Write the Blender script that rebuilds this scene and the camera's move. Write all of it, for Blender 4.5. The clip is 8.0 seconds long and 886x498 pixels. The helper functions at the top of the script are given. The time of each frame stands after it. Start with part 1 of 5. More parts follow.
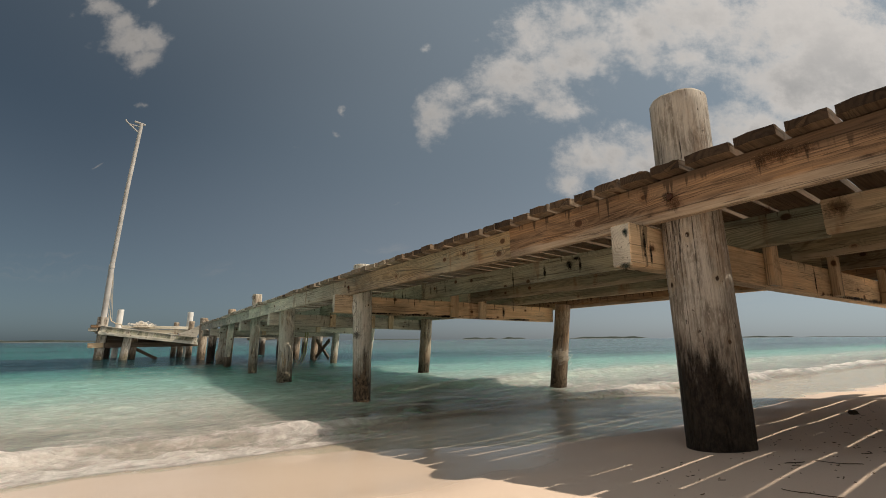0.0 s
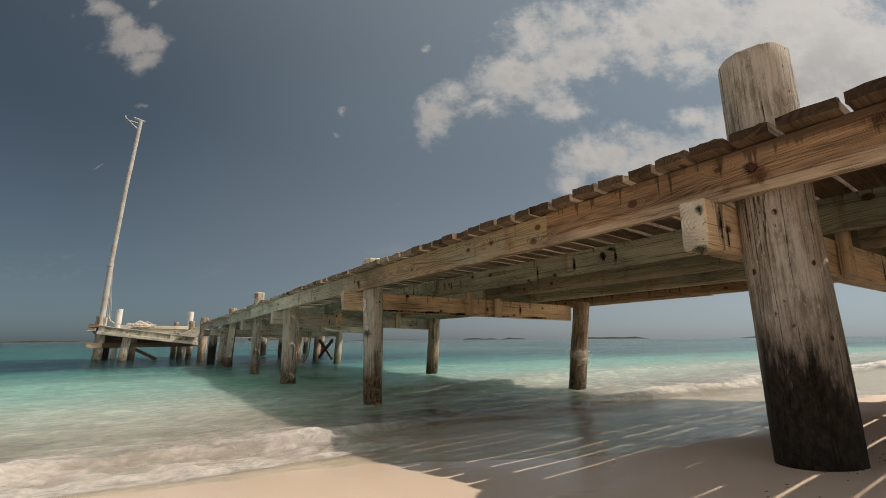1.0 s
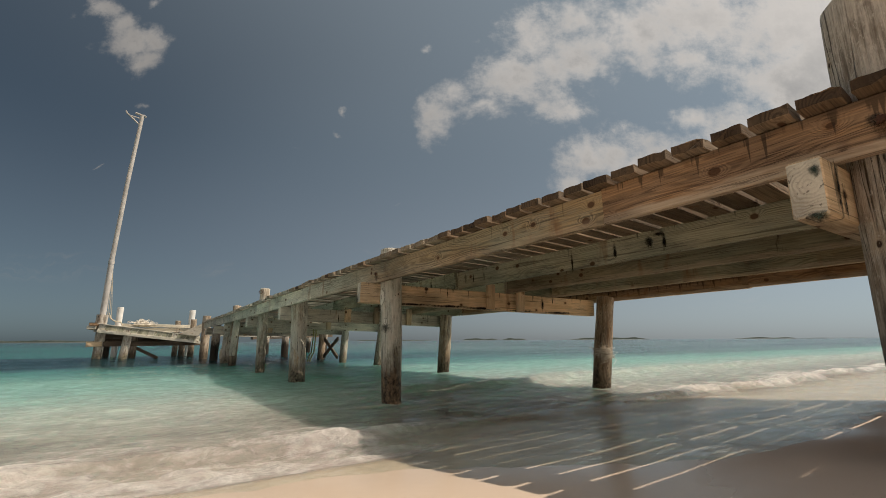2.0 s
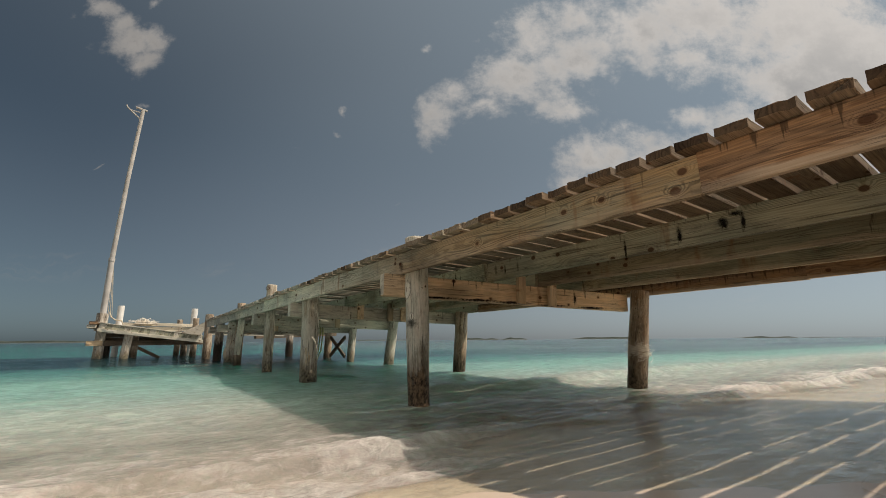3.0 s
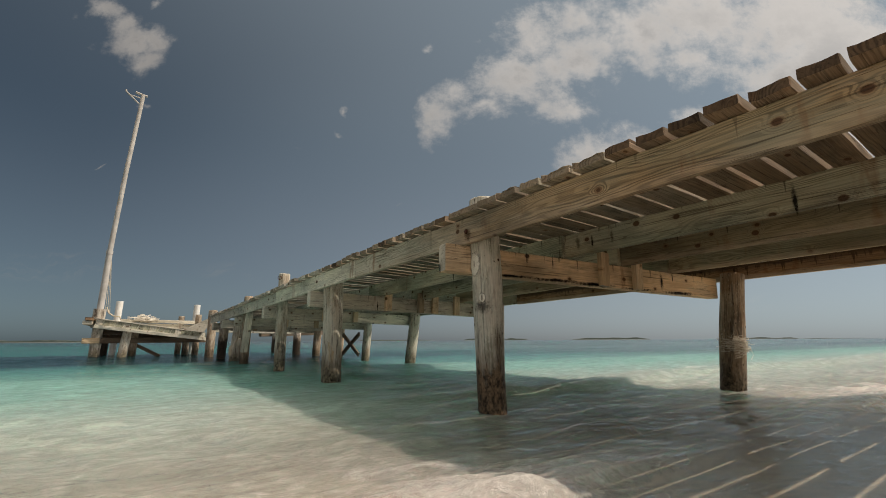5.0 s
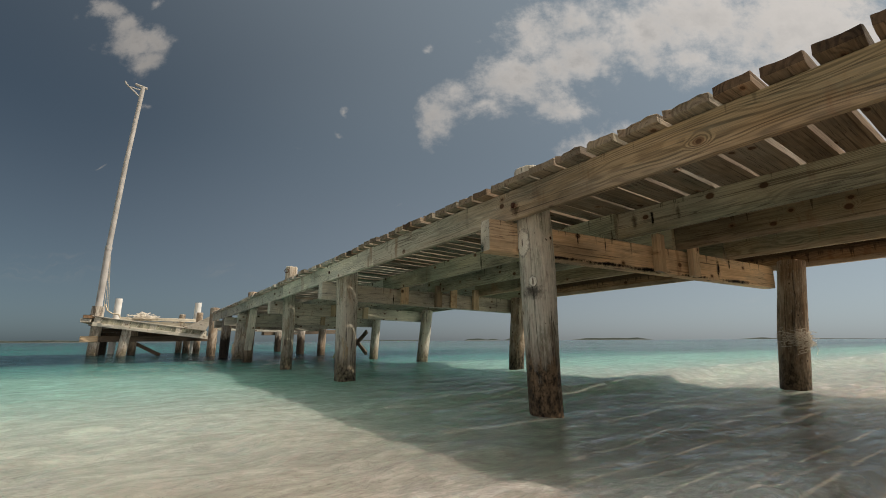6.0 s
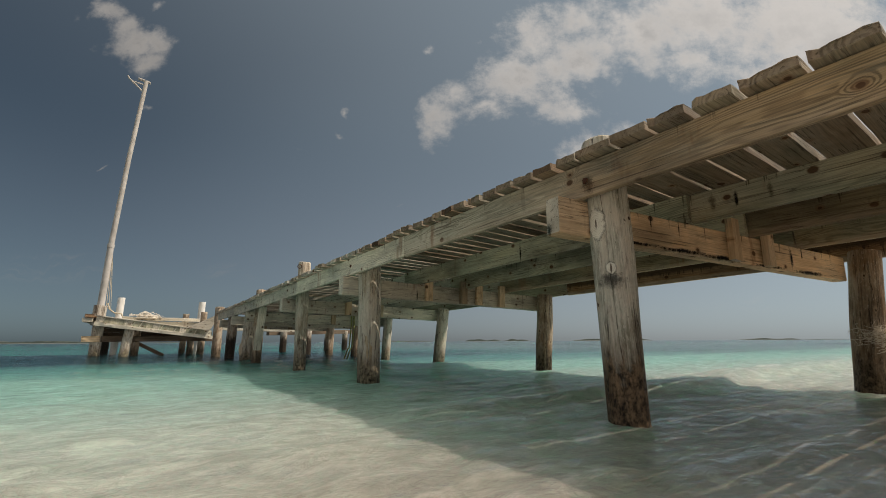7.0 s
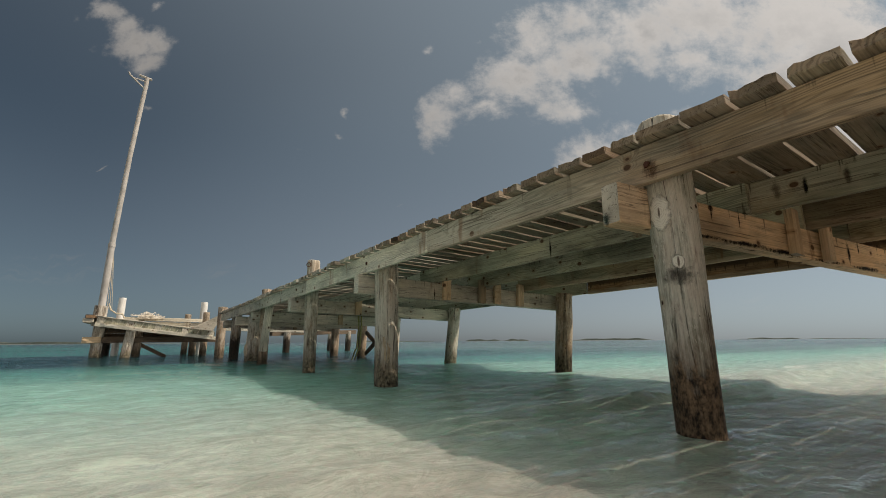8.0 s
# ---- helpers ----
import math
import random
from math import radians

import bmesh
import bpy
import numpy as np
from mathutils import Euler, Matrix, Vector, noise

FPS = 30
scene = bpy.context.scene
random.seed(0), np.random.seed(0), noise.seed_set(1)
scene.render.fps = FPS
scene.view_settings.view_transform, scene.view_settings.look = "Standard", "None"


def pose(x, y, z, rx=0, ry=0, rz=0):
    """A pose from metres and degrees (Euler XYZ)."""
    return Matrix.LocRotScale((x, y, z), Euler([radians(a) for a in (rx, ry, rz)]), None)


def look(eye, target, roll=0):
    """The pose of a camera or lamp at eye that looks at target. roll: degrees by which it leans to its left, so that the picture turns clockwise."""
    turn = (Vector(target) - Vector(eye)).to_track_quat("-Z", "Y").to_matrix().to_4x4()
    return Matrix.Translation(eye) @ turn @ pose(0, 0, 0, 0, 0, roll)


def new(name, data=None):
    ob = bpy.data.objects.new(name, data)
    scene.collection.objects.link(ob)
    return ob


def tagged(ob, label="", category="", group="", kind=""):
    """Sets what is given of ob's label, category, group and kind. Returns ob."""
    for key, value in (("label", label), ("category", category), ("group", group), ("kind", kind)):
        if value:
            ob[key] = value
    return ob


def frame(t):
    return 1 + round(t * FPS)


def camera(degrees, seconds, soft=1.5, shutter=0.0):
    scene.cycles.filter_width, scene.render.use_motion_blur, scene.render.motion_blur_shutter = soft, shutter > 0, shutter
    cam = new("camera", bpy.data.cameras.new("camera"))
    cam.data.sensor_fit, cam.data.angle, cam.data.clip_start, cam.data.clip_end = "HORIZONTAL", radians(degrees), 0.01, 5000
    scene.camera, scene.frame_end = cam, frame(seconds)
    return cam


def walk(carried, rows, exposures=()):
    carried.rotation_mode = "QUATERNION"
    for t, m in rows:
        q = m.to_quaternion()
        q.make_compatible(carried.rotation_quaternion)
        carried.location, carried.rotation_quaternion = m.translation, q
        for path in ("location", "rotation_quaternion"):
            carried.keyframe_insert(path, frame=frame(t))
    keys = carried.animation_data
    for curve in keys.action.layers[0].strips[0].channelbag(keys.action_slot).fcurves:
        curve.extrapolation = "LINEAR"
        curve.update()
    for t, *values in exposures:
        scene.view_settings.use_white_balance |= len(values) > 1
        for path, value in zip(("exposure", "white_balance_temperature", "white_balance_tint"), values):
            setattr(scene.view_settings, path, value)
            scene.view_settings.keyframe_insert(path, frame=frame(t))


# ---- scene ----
cam = camera(89.0, 8.0, 0.9)
PATH = [
    (0, (-0.195, -0.06, 0.736), (0.913, 1.558, 1.13), -0.4),
    (0.5, (-0.168, 0.133, 0.732), (0.939, 1.751, 1.127), -0.5),
    (1, (-0.147, 0.337, 0.719), (0.959, 1.955, 1.115), -0.4),
    (1.5, (-0.158, 0.527, 0.685), (0.948, 2.145, 1.083), -0.3),
    (3, (-0.174, 1.29, 0.633), (0.93, 2.909, 1.029), -0.4),
    (3.5, (-0.16, 1.58, 0.608), (0.943, 3.201, 1.004), -0.3),
    (4, (-0.159, 1.866, 0.589), (0.943, 3.488, 0.985), -0.3),
    (4.5, (-0.132, 2.178, 0.572), (0.97, 3.8, 0.969), -0.3),
    (6, (-0.051, 3.067, 0.485), (1.049, 4.69, 0.884), -0.3),
    (6.5, (-0.073, 3.348, 0.467), (1.025, 4.972, 0.865), -0.3),
    (7, (-0.109, 3.62, 0.462), (0.988, 5.243, 0.864), -0.3),
    (7.5, (-0.151, 3.873, 0.474), (0.947, 5.497, 0.874), -0.4),
    (8, (-0.157, 3.982, 0.476), (0.941, 5.605, 0.878), -0.4),
]
walk(cam, [(t, look(eye, target, roll)) for t, eye, target, roll in PATH])

# ---- world, sun ----
SUN = Vector((0.57, -0.33, 1.0)).normalized()
FWD, SIDE = Vector((0.561, 0.828, 0.0)), Vector((0.828, -0.561, 0.0))


class Nodes:
    """Short hand for building node trees."""

    def __init__(self, tree):
        self.tree = tree
        tree.nodes.clear()

    def add(self, kind, *inputs, **props):
        n = self.tree.nodes.new(kind)
        for key, value in props.items():
            setattr(n, key, value)
        for k, v in enumerate(inputs):
            if v is not None:
                self.feed(n.inputs[k], v)
        return n

    def feed(self, socket, v):
        if isinstance(v, bpy.types.NodeSocket):
            self.tree.links.new(v, socket)
        elif isinstance(v, bpy.types.Node):
            self.tree.links.new(v.outputs[0], socket)
        else:
            socket.default_value = v

    def math(self, op, a, b=0.0, c=0.0, clamp=False):
        return self.add("ShaderNodeMath", a, b, c, operation=op, use_clamp=clamp).outputs[0]

    def vec(self, op, a, b=(0, 0, 0)):
        n = self.add("ShaderNodeVectorMath", a, b, operation=op)
        return n.outputs["Value"] if op in ("DOT_PRODUCT", "LENGTH") else n.outputs[0]

    def step(self, v, lo, hi, a=0.0, b=1.0):
        return self.add("ShaderNodeMapRange", v, lo, hi, a, b, interpolation_type="SMOOTHSTEP").outputs[0]

    def noise(self, vector, scale, detail=4.0, rough=0.55, dims="3D", distort=0.0):
        n = self.add("ShaderNodeTexNoise", noise_dimensions=dims)
        self.feed(n.inputs["Vector"], vector)
        n.inputs["Scale"].default_value, n.inputs["Detail"].default_value = scale, detail
        n.inputs["Roughness"].default_value, n.inputs["Distortion"].default_value = rough, distort
        return n.outputs[0]

    def mix(self, f, a, b, blend="MIX"):
        n = self.add("ShaderNodeMix", data_type="RGBA", blend_type=blend)
        for k, v in (("Factor_Float", f), ("A_Color", a), ("B_Color", b)):
            self.feed(next(x for x in n.inputs if x.identifier == k), (*v, 1) if isinstance(v, tuple) and len(v) == 3 else v)
        return next(x for x in n.outputs if x.identifier == "Result_Color")

    def ramp(self, f, stops):
        n = self.add("ShaderNodeValToRGB", f)
        e = n.color_ramp.elements
        while len(e) < len(stops):
            e.new(0.5)
        for el, (p, c) in zip(e, stops):
            el.position, el.color = p, (*c, 1)
        return n.outputs[0]

    def bump(self, height, strength, distance, normal=None):
        n = self.add("ShaderNodeBump")
        self.feed(n.inputs["Height"], height)
        n.inputs["Strength"].default_value, n.inputs["Distance"].default_value = strength, distance
        if normal:
            self.feed(n.inputs["Normal"], normal)
        return n.outputs[0]


world = bpy.data.worlds.new("world")
scene.world = world
world.use_nodes = True
w = Nodes(world.node_tree)
sky = w.add("ShaderNodeTexSky", sky_type="NISHITA", sun_disc=False, sun_elevation=math.asin(SUN.z),
            sun_rotation=math.atan2(SUN.x, SUN.y), air_density=1.0, dust_density=0.9, ozone_density=1.0)
grey = w.add("ShaderNodeRGBToBW", sky.outputs[0]).outputs[0]
clear = w.mix(0.66, sky.outputs[0], grey)
clear = w.mix(1.0, clear, (0.47, 0.62, 0.72), "MULTIPLY")
haze = w.step(w.vec("DOT_PRODUCT", w.add("ShaderNodeTexCoord").outputs["Generated"], tuple(SUN)), -0.12, 1.0, 0.0, 6.0)
clear = w.mix(1.0, clear, w.mix(1.0, (0.56, 0.62, 0.635), w.add("ShaderNodeCombineXYZ", haze, haze, haze).outputs[0], "MULTIPLY"), "ADD")
ray = w.add("ShaderNodeTexCoord").outputs["Generated"]
low = w.step(w.vec("DOT_PRODUCT", ray, (0, 0, 1)), 0.0, 0.42, 1.0, 0.0)
low = w.math("MULTIPLY", low, w.step(w.vec("DOT_PRODUCT", ray, tuple(SUN)), -0.38, 0.32, 0.08, 2.6))
clear = w.mix(1.0, clear, w.mix(1.0, (0.70, 0.63, 0.60), w.add("ShaderNodeCombineXYZ", low, low, low).outputs[0], "MULTIPLY"), "ADD")
ahead = w.math("MAXIMUM", w.vec("DOT_PRODUCT", ray, tuple(FWD)), 0.12)
across = w.math("DIVIDE", w.vec("DOT_PRODUCT", ray, tuple(SIDE)), ahead)
up = w.math("DIVIDE", w.vec("DOT_PRODUCT", ray, (0, 0, 1)), ahead)
flat = w.add("ShaderNodeCombineXYZ", across, up).outputs[0]
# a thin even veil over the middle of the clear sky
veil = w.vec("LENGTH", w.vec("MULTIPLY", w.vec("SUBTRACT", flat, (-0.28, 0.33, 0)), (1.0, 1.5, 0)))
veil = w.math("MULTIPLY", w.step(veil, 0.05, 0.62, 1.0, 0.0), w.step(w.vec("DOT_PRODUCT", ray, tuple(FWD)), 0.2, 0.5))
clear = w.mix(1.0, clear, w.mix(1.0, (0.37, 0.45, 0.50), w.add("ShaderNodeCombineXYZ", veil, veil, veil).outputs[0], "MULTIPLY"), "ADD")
warp = w.add("ShaderNodeTexNoise", noise_dimensions="2D")
w.feed(warp.inputs["Vector"], flat)
warp.inputs["Scale"].default_value, warp.inputs["Detail"].default_value = 9.0, 5.0
ragged_flat = w.vec("ADD", flat, w.vec("MULTIPLY", w.vec("SUBTRACT", warp.outputs["Color"], (0.5, 0.5, 0.5)), (0.10, 0.10, 0.0)))
billow = w.noise(w.vec("ADD", flat, (3.1, 1.7, 0)), 3.3, 10.0, 0.62, distort=0.25)
fine = w.noise(flat, 19.0, 7.0, 0.65)
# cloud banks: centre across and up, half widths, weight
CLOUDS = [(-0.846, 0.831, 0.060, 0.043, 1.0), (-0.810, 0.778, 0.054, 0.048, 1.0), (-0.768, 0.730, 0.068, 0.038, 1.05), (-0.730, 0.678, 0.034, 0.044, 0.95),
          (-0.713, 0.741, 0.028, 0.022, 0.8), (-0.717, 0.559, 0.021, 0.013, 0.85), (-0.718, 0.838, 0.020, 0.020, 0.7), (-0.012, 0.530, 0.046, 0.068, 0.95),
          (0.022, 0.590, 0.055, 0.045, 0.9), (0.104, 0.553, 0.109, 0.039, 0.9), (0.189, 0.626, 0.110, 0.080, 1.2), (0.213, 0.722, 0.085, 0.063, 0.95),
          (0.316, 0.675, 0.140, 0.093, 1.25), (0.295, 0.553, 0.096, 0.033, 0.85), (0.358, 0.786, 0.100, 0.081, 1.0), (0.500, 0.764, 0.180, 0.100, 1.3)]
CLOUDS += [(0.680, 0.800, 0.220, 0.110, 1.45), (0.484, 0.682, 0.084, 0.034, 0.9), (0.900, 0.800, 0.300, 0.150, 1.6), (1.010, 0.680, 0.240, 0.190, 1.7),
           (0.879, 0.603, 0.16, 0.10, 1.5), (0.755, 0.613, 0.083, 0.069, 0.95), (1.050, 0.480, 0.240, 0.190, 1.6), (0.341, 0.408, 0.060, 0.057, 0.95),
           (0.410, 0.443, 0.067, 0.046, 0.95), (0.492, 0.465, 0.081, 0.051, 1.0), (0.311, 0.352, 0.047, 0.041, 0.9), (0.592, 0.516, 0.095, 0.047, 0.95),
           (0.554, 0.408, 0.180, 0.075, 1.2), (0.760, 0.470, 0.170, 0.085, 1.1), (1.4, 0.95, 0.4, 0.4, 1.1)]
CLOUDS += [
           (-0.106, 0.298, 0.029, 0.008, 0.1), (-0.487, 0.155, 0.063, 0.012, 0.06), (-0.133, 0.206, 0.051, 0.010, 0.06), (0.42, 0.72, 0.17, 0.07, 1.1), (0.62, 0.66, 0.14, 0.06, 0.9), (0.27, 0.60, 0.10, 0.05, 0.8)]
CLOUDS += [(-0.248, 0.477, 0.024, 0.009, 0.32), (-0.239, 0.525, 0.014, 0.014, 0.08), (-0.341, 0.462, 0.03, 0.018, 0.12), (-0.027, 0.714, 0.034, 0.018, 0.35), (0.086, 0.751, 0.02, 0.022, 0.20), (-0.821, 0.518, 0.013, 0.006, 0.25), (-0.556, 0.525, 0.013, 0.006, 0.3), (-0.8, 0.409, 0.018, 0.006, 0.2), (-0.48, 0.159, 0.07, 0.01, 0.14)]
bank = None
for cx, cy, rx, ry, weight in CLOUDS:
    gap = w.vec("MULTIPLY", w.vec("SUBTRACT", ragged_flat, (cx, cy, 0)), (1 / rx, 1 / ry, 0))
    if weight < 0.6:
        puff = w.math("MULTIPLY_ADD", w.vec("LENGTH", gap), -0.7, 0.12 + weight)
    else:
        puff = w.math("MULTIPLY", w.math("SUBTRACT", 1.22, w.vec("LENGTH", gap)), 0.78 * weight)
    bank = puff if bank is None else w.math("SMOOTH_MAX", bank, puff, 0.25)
front = w.step(w.vec("DOT_PRODUCT", ray, tuple(FWD)), 0.12, 0.3)
# cloud cover out of view, thickened to raise the ambient light
loose = w.step(w.noise(ray, 2.6, 8.0, 0.6), 0.33, 0.58)
body = w.math("ADD", bank, w.math("MULTIPLY", w.math("SUBTRACT", billow, 0.5), 2.9))
body = w.math("ADD", body, w.math("MULTIPLY", w.math("SUBTRACT", fine, 0.5), 1.1))
wisp = w.noise(w.vec("MULTIPLY", flat, (1.0, 1.3, 1.0)), 48.0, 5.0, 0.7)
body = w.math("ADD", body, w.math("MULTIPLY", w.math("SUBTRACT", wisp, 0.5), 0.55))
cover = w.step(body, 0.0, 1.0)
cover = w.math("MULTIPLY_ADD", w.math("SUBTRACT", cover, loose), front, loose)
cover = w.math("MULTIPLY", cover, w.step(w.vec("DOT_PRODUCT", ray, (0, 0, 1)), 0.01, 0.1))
# long faint streaks low in the clear sky
combed = w.step(w.noise(w.vec("MULTIPLY", ragged_flat, (5.0, 34.0, 1.0)), 1.0, 6.0, 0.6), 0.46, 0.72)
for cx, cy, rx, ry, weight in ((-0.88, 0.165, 0.20, 0.045, 0.34), (-0.47, 0.155, 0.11, 0.028, 0.26), (-0.13, 0.206, 0.08, 0.022, 0.22), (0.62, 0.075, 0.30, 0.03, 0.10)):
    gap = w.vec("LENGTH", w.vec("MULTIPLY", w.vec("SUBTRACT", flat, (cx, cy, 0)), (1 / rx, 1 / ry, 0)))
    streak_c = w.math("MULTIPLY", w.math("MULTIPLY", w.step(gap, 0.2, 1.0, weight, 0.0), combed), front)
    cover = w.math("MAXIMUM", cover, streak_c)
glow = w.step(w.vec("DOT_PRODUCT", ray, tuple(SUN)), -0.1, 0.85, 0.80, 1.75)
shaded = w.step(w.vec("DOT_PRODUCT", ray, tuple(SUN)), 0.66, 0.80, 1.0, 0.25)
cloud = w.mix(w.math("MULTIPLY", shaded, w.step(w.math("ADD", body, w.math("MULTIPLY", w.noise(flat, 7.0, 6.0, 0.6), 1.3)), 0.9, 2.5)), (6.8, 6.35, 5.9), (3.6, 3.5, 3.4))
cloud = w.mix(1.0, cloud, w.add("ShaderNodeCombineXYZ", glow, glow, glow).outputs[0], "MULTIPLY")
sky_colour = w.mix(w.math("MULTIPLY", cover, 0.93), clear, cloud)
back = w.add("ShaderNodeBackground", sky_colour, 0.047)
w.add("ShaderNodeOutputWorld", back)

sun = new("sun", bpy.data.lights.new("sun", "SUN"))
sun.data.energy, sun.data.angle, sun.data.color = 4.05, radians(0.5), (1.0, 0.87, 0.72)
sun.matrix_basis = SUN.to_track_quat("Z", "Y").to_matrix().to_4x4()
scene.view_settings.exposure = 0.26


# ---- materials ----
def material(name):
    m = bpy.data.materials.new(name)
    m.use_nodes = True
    return m, Nodes(m.node_tree)


def finish(n, colour, rough, normal=None, spec=0.3, **extra):
    p = n.add("ShaderNodeBsdfPrincipled")
    n.feed(p.inputs["Base Color"], colour)
    n.feed(p.inputs["Roughness"], rough)
    n.feed(p.inputs["Specular IOR Level"], spec)
    if normal:
        n.feed(p.inputs["Normal"], normal)
    for k, v in extra.items():
        n.feed(p.inputs[k], v)
    n.add("ShaderNodeOutputMaterial", p)
    return p


def timber(name, light, dark, weather, grey_amount=0.4, stain=0.5, ring=85.0, green=0.0, pith=(0.11, 0.16), worn=0.0, contrast=0.5, fade=None, ends=0.0, end_tones=((0.66, 0.63, 0.54), (0.40, 0.37, 0.30)), dark_top=0.0):
    """Sawn softwood with growth rings, knots, drips and bleaching; its length runs along local x."""
    m, n = material(name)
    raw = n.add("ShaderNodeTexCoord").outputs["Object"]
    rnd = n.add("ShaderNodeObjectInfo").outputs["Random"]
    shift = n.add("ShaderNodeCombineXYZ", n.math("MULTIPLY", rnd, 37.0), n.math("MULTIPLY", rnd, 0.5), n.math("MULTIPLY", rnd, 0.31)).outputs[0]
    p = n.vec("ADD", raw, shift)
    slow = n.vec("MULTIPLY", p, (0.55, 3.0, 3.0))
    wander = n.noise(slow, 1.3, 3.0)
    # knots that run through the board
    sep = n.add("ShaderNodeSeparateXYZ", p)
    face = n.add("ShaderNodeCombineXYZ", n.math("MULTIPLY", sep.outputs[0], 2.3), n.math("MULTIPLY", n.math("ADD", sep.outputs[1], sep.outputs[2]), 8.5)).outputs[0]
    cell = n.add("ShaderNodeTexVoronoi", face, feature="F1", voronoi_dimensions="2D")
    cell.inputs["Scale"].default_value = 1.0
    pick = n.math("GREATER_THAN", n.add("ShaderNodeSeparateColor", cell.outputs["Color"]).outputs[0], 0.52)
    # round in metres although the cells are long
    gapv = n.vec("MULTIPLY", n.vec("SUBTRACT", face, cell.outputs["Position"]), (1 / 2.3, 1 / 8.5, 0))
    dist = n.vec("LENGTH", n.vec("MULTIPLY", gapv, (0.75, 1.0, 0)))
    size = n.math("MULTIPLY_ADD", n.add("ShaderNodeSeparateColor", cell.outputs["Color"]).outputs[1], 0.013, 0.008)
    dist = n.math("ADD", dist, n.math("MULTIPLY", n.math("SUBTRACT", n.noise(n.vec("MULTIPLY", raw, (60, 60, 60)), 1.0, 2.0), 0.5), 0.004))
    near = n.math("MULTIPLY", n.step(dist, 0.0, 0.060, 1.0, 0.0), pick)
    core = n.math("MULTIPLY", n.step(n.math("DIVIDE", dist, size), 0.8, 1.25, 1.0, 0.0), pick)
    # growth rings round a pith that lies off the board
    flatp = n.vec("MULTIPLY", n.vec("ADD", raw, (0, *pith)), (0.035, 1.0, 1.0))
    r = n.vec("LENGTH", flatp)
    r = n.math("ADD", r, n.math("MULTIPLY", wander, 0.24))
    r = n.math("ADD", r, n.math("MULTIPLY", near, 0.045))
    r = n.math("ADD", r, rnd)
    wave = n.math("SINE", n.math("MULTIPLY", r, ring * 6.28))
    wave = n.step(wave, -0.5, 1.0)
    wave = n.math("MULTIPLY", wave, n.step(n.noise(n.vec("MULTIPLY", p, (0.8, 6.0, 6.0)), 1.0, 3.0), 0.36, 0.62, 0.15, 1.0))
    fibre = n.noise(n.vec("MULTIPLY", p, (2.6, 150.0, 150.0)), 1.0, 3.0, 0.6)
    blotch = n.noise(n.vec("MULTIPLY", p, (1.6, 5.0, 5.0)), 1.0, 4.0, 0.6)
    streak = n.noise(n.vec("MULTIPLY", p, (0.9, 34.0, 34.0)), 1.0, 5.0, 0.65)
    tone = n.math("ADD", n.math("MULTIPLY", wave, contrast), n.math("MULTIPLY_ADD", fibre, 1.55, -0.60))
    tone = n.math("ADD", tone, n.math("MULTIPLY_ADD", streak, 0.9, -0.42), clamp=True)
    colour = n.mix(tone, light, dark)
    bleach = n.step(n.math("ADD", blotch, n.math("MULTIPLY", n.math("SUBTRACT", fibre, 0.5), 0.35)), 0.45, 0.60, 0.0, grey_amount)
    colour = n.mix(bleach, colour, n.mix(fibre, weather, tuple(0.55 * c for c in weather)))
    if fade:
        sun_side = n.step(n.math("ADD", n.add("ShaderNodeSeparateXYZ", raw).outputs[0], n.math("MULTIPLY", n.math("SUBTRACT", n.noise(n.vec("MULTIPLY", p, (0.8, 6.0, 6.0)), 1.0, 5.0, 0.6), 0.5), 4.0)), fade[0], fade[1], 0.0, 0.85)
        colour = n.mix(sun_side, colour, n.mix(tone, (0.72, 0.68, 0.57), (0.38, 0.345, 0.27)))
    if green:
        moss = n.step(n.noise(n.vec("MULTIPLY", p, (1.1, 3.0, 3.0)), 1.0, 3.0), 0.42, 0.66, 0.0, green)
        colour = n.mix(moss, colour, n.mix(tone, (0.30, 0.345, 0.26), (0.12, 0.155, 0.115)))
    rust = n.step(n.noise(n.vec("MULTIPLY", p, (5.0, 3.0, 1.2)), 1.0, 4.0, 0.6), 0.60, 0.72, 0.0, 0.6)
    colour = n.mix(rust, colour, (0.23, 0.095, 0.035))
    drip = n.step(n.noise(n.vec("MULTIPLY", p, (9.0, 2.0, 1.6)), 1.0, 4.0, 0.65), 0.66, 0.72, 0.0, stain)
    colour = n.mix(drip, colour, (0.025, 0.02, 0.016))
    colour = n.mix(n.step(dist, 0.012, 0.03, n.math("MULTIPLY", pick, 0.5), 0.0), colour, (0.25, 0.12, 0.05))
    colour = n.mix(n.math("MULTIPLY", core, 0.85), colour, (0.085, 0.04, 0.02))
    own = n.add("ShaderNodeSeparateXYZ", raw)
    # pale lower edge; on the inner joists it paints in bounce from the sand
    if worn:
        pale_edge = n.step(n.math("ADD", own.outputs[2], n.math("MULTIPLY", n.math("SUBTRACT", n.noise(n.vec("MULTIPLY", p, (2.5, 20.0, 20.0)), 1.0, 5.0, 0.65), 0.5), 0.13)), -0.085, -0.045, worn, 0.0)
        colour = n.mix(pale_edge, colour, n.mix(fibre, (0.66, 0.54, 0.40), (0.40, 0.29, 0.19)))
    # dark runs down from the top edge, deeper towards one end
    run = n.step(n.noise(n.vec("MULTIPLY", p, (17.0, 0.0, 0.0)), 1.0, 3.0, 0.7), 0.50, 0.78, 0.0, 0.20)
    dark_end = n.step(own.outputs[0], 7.0, 8.8, dark_top, 0.25 * dark_top)
    wash = n.math("ADD", n.math("ADD", own.outputs[2], dark_end), n.math("ADD", run, n.math("MULTIPLY", n.math("SUBTRACT", streak, 0.5), 0.05)))
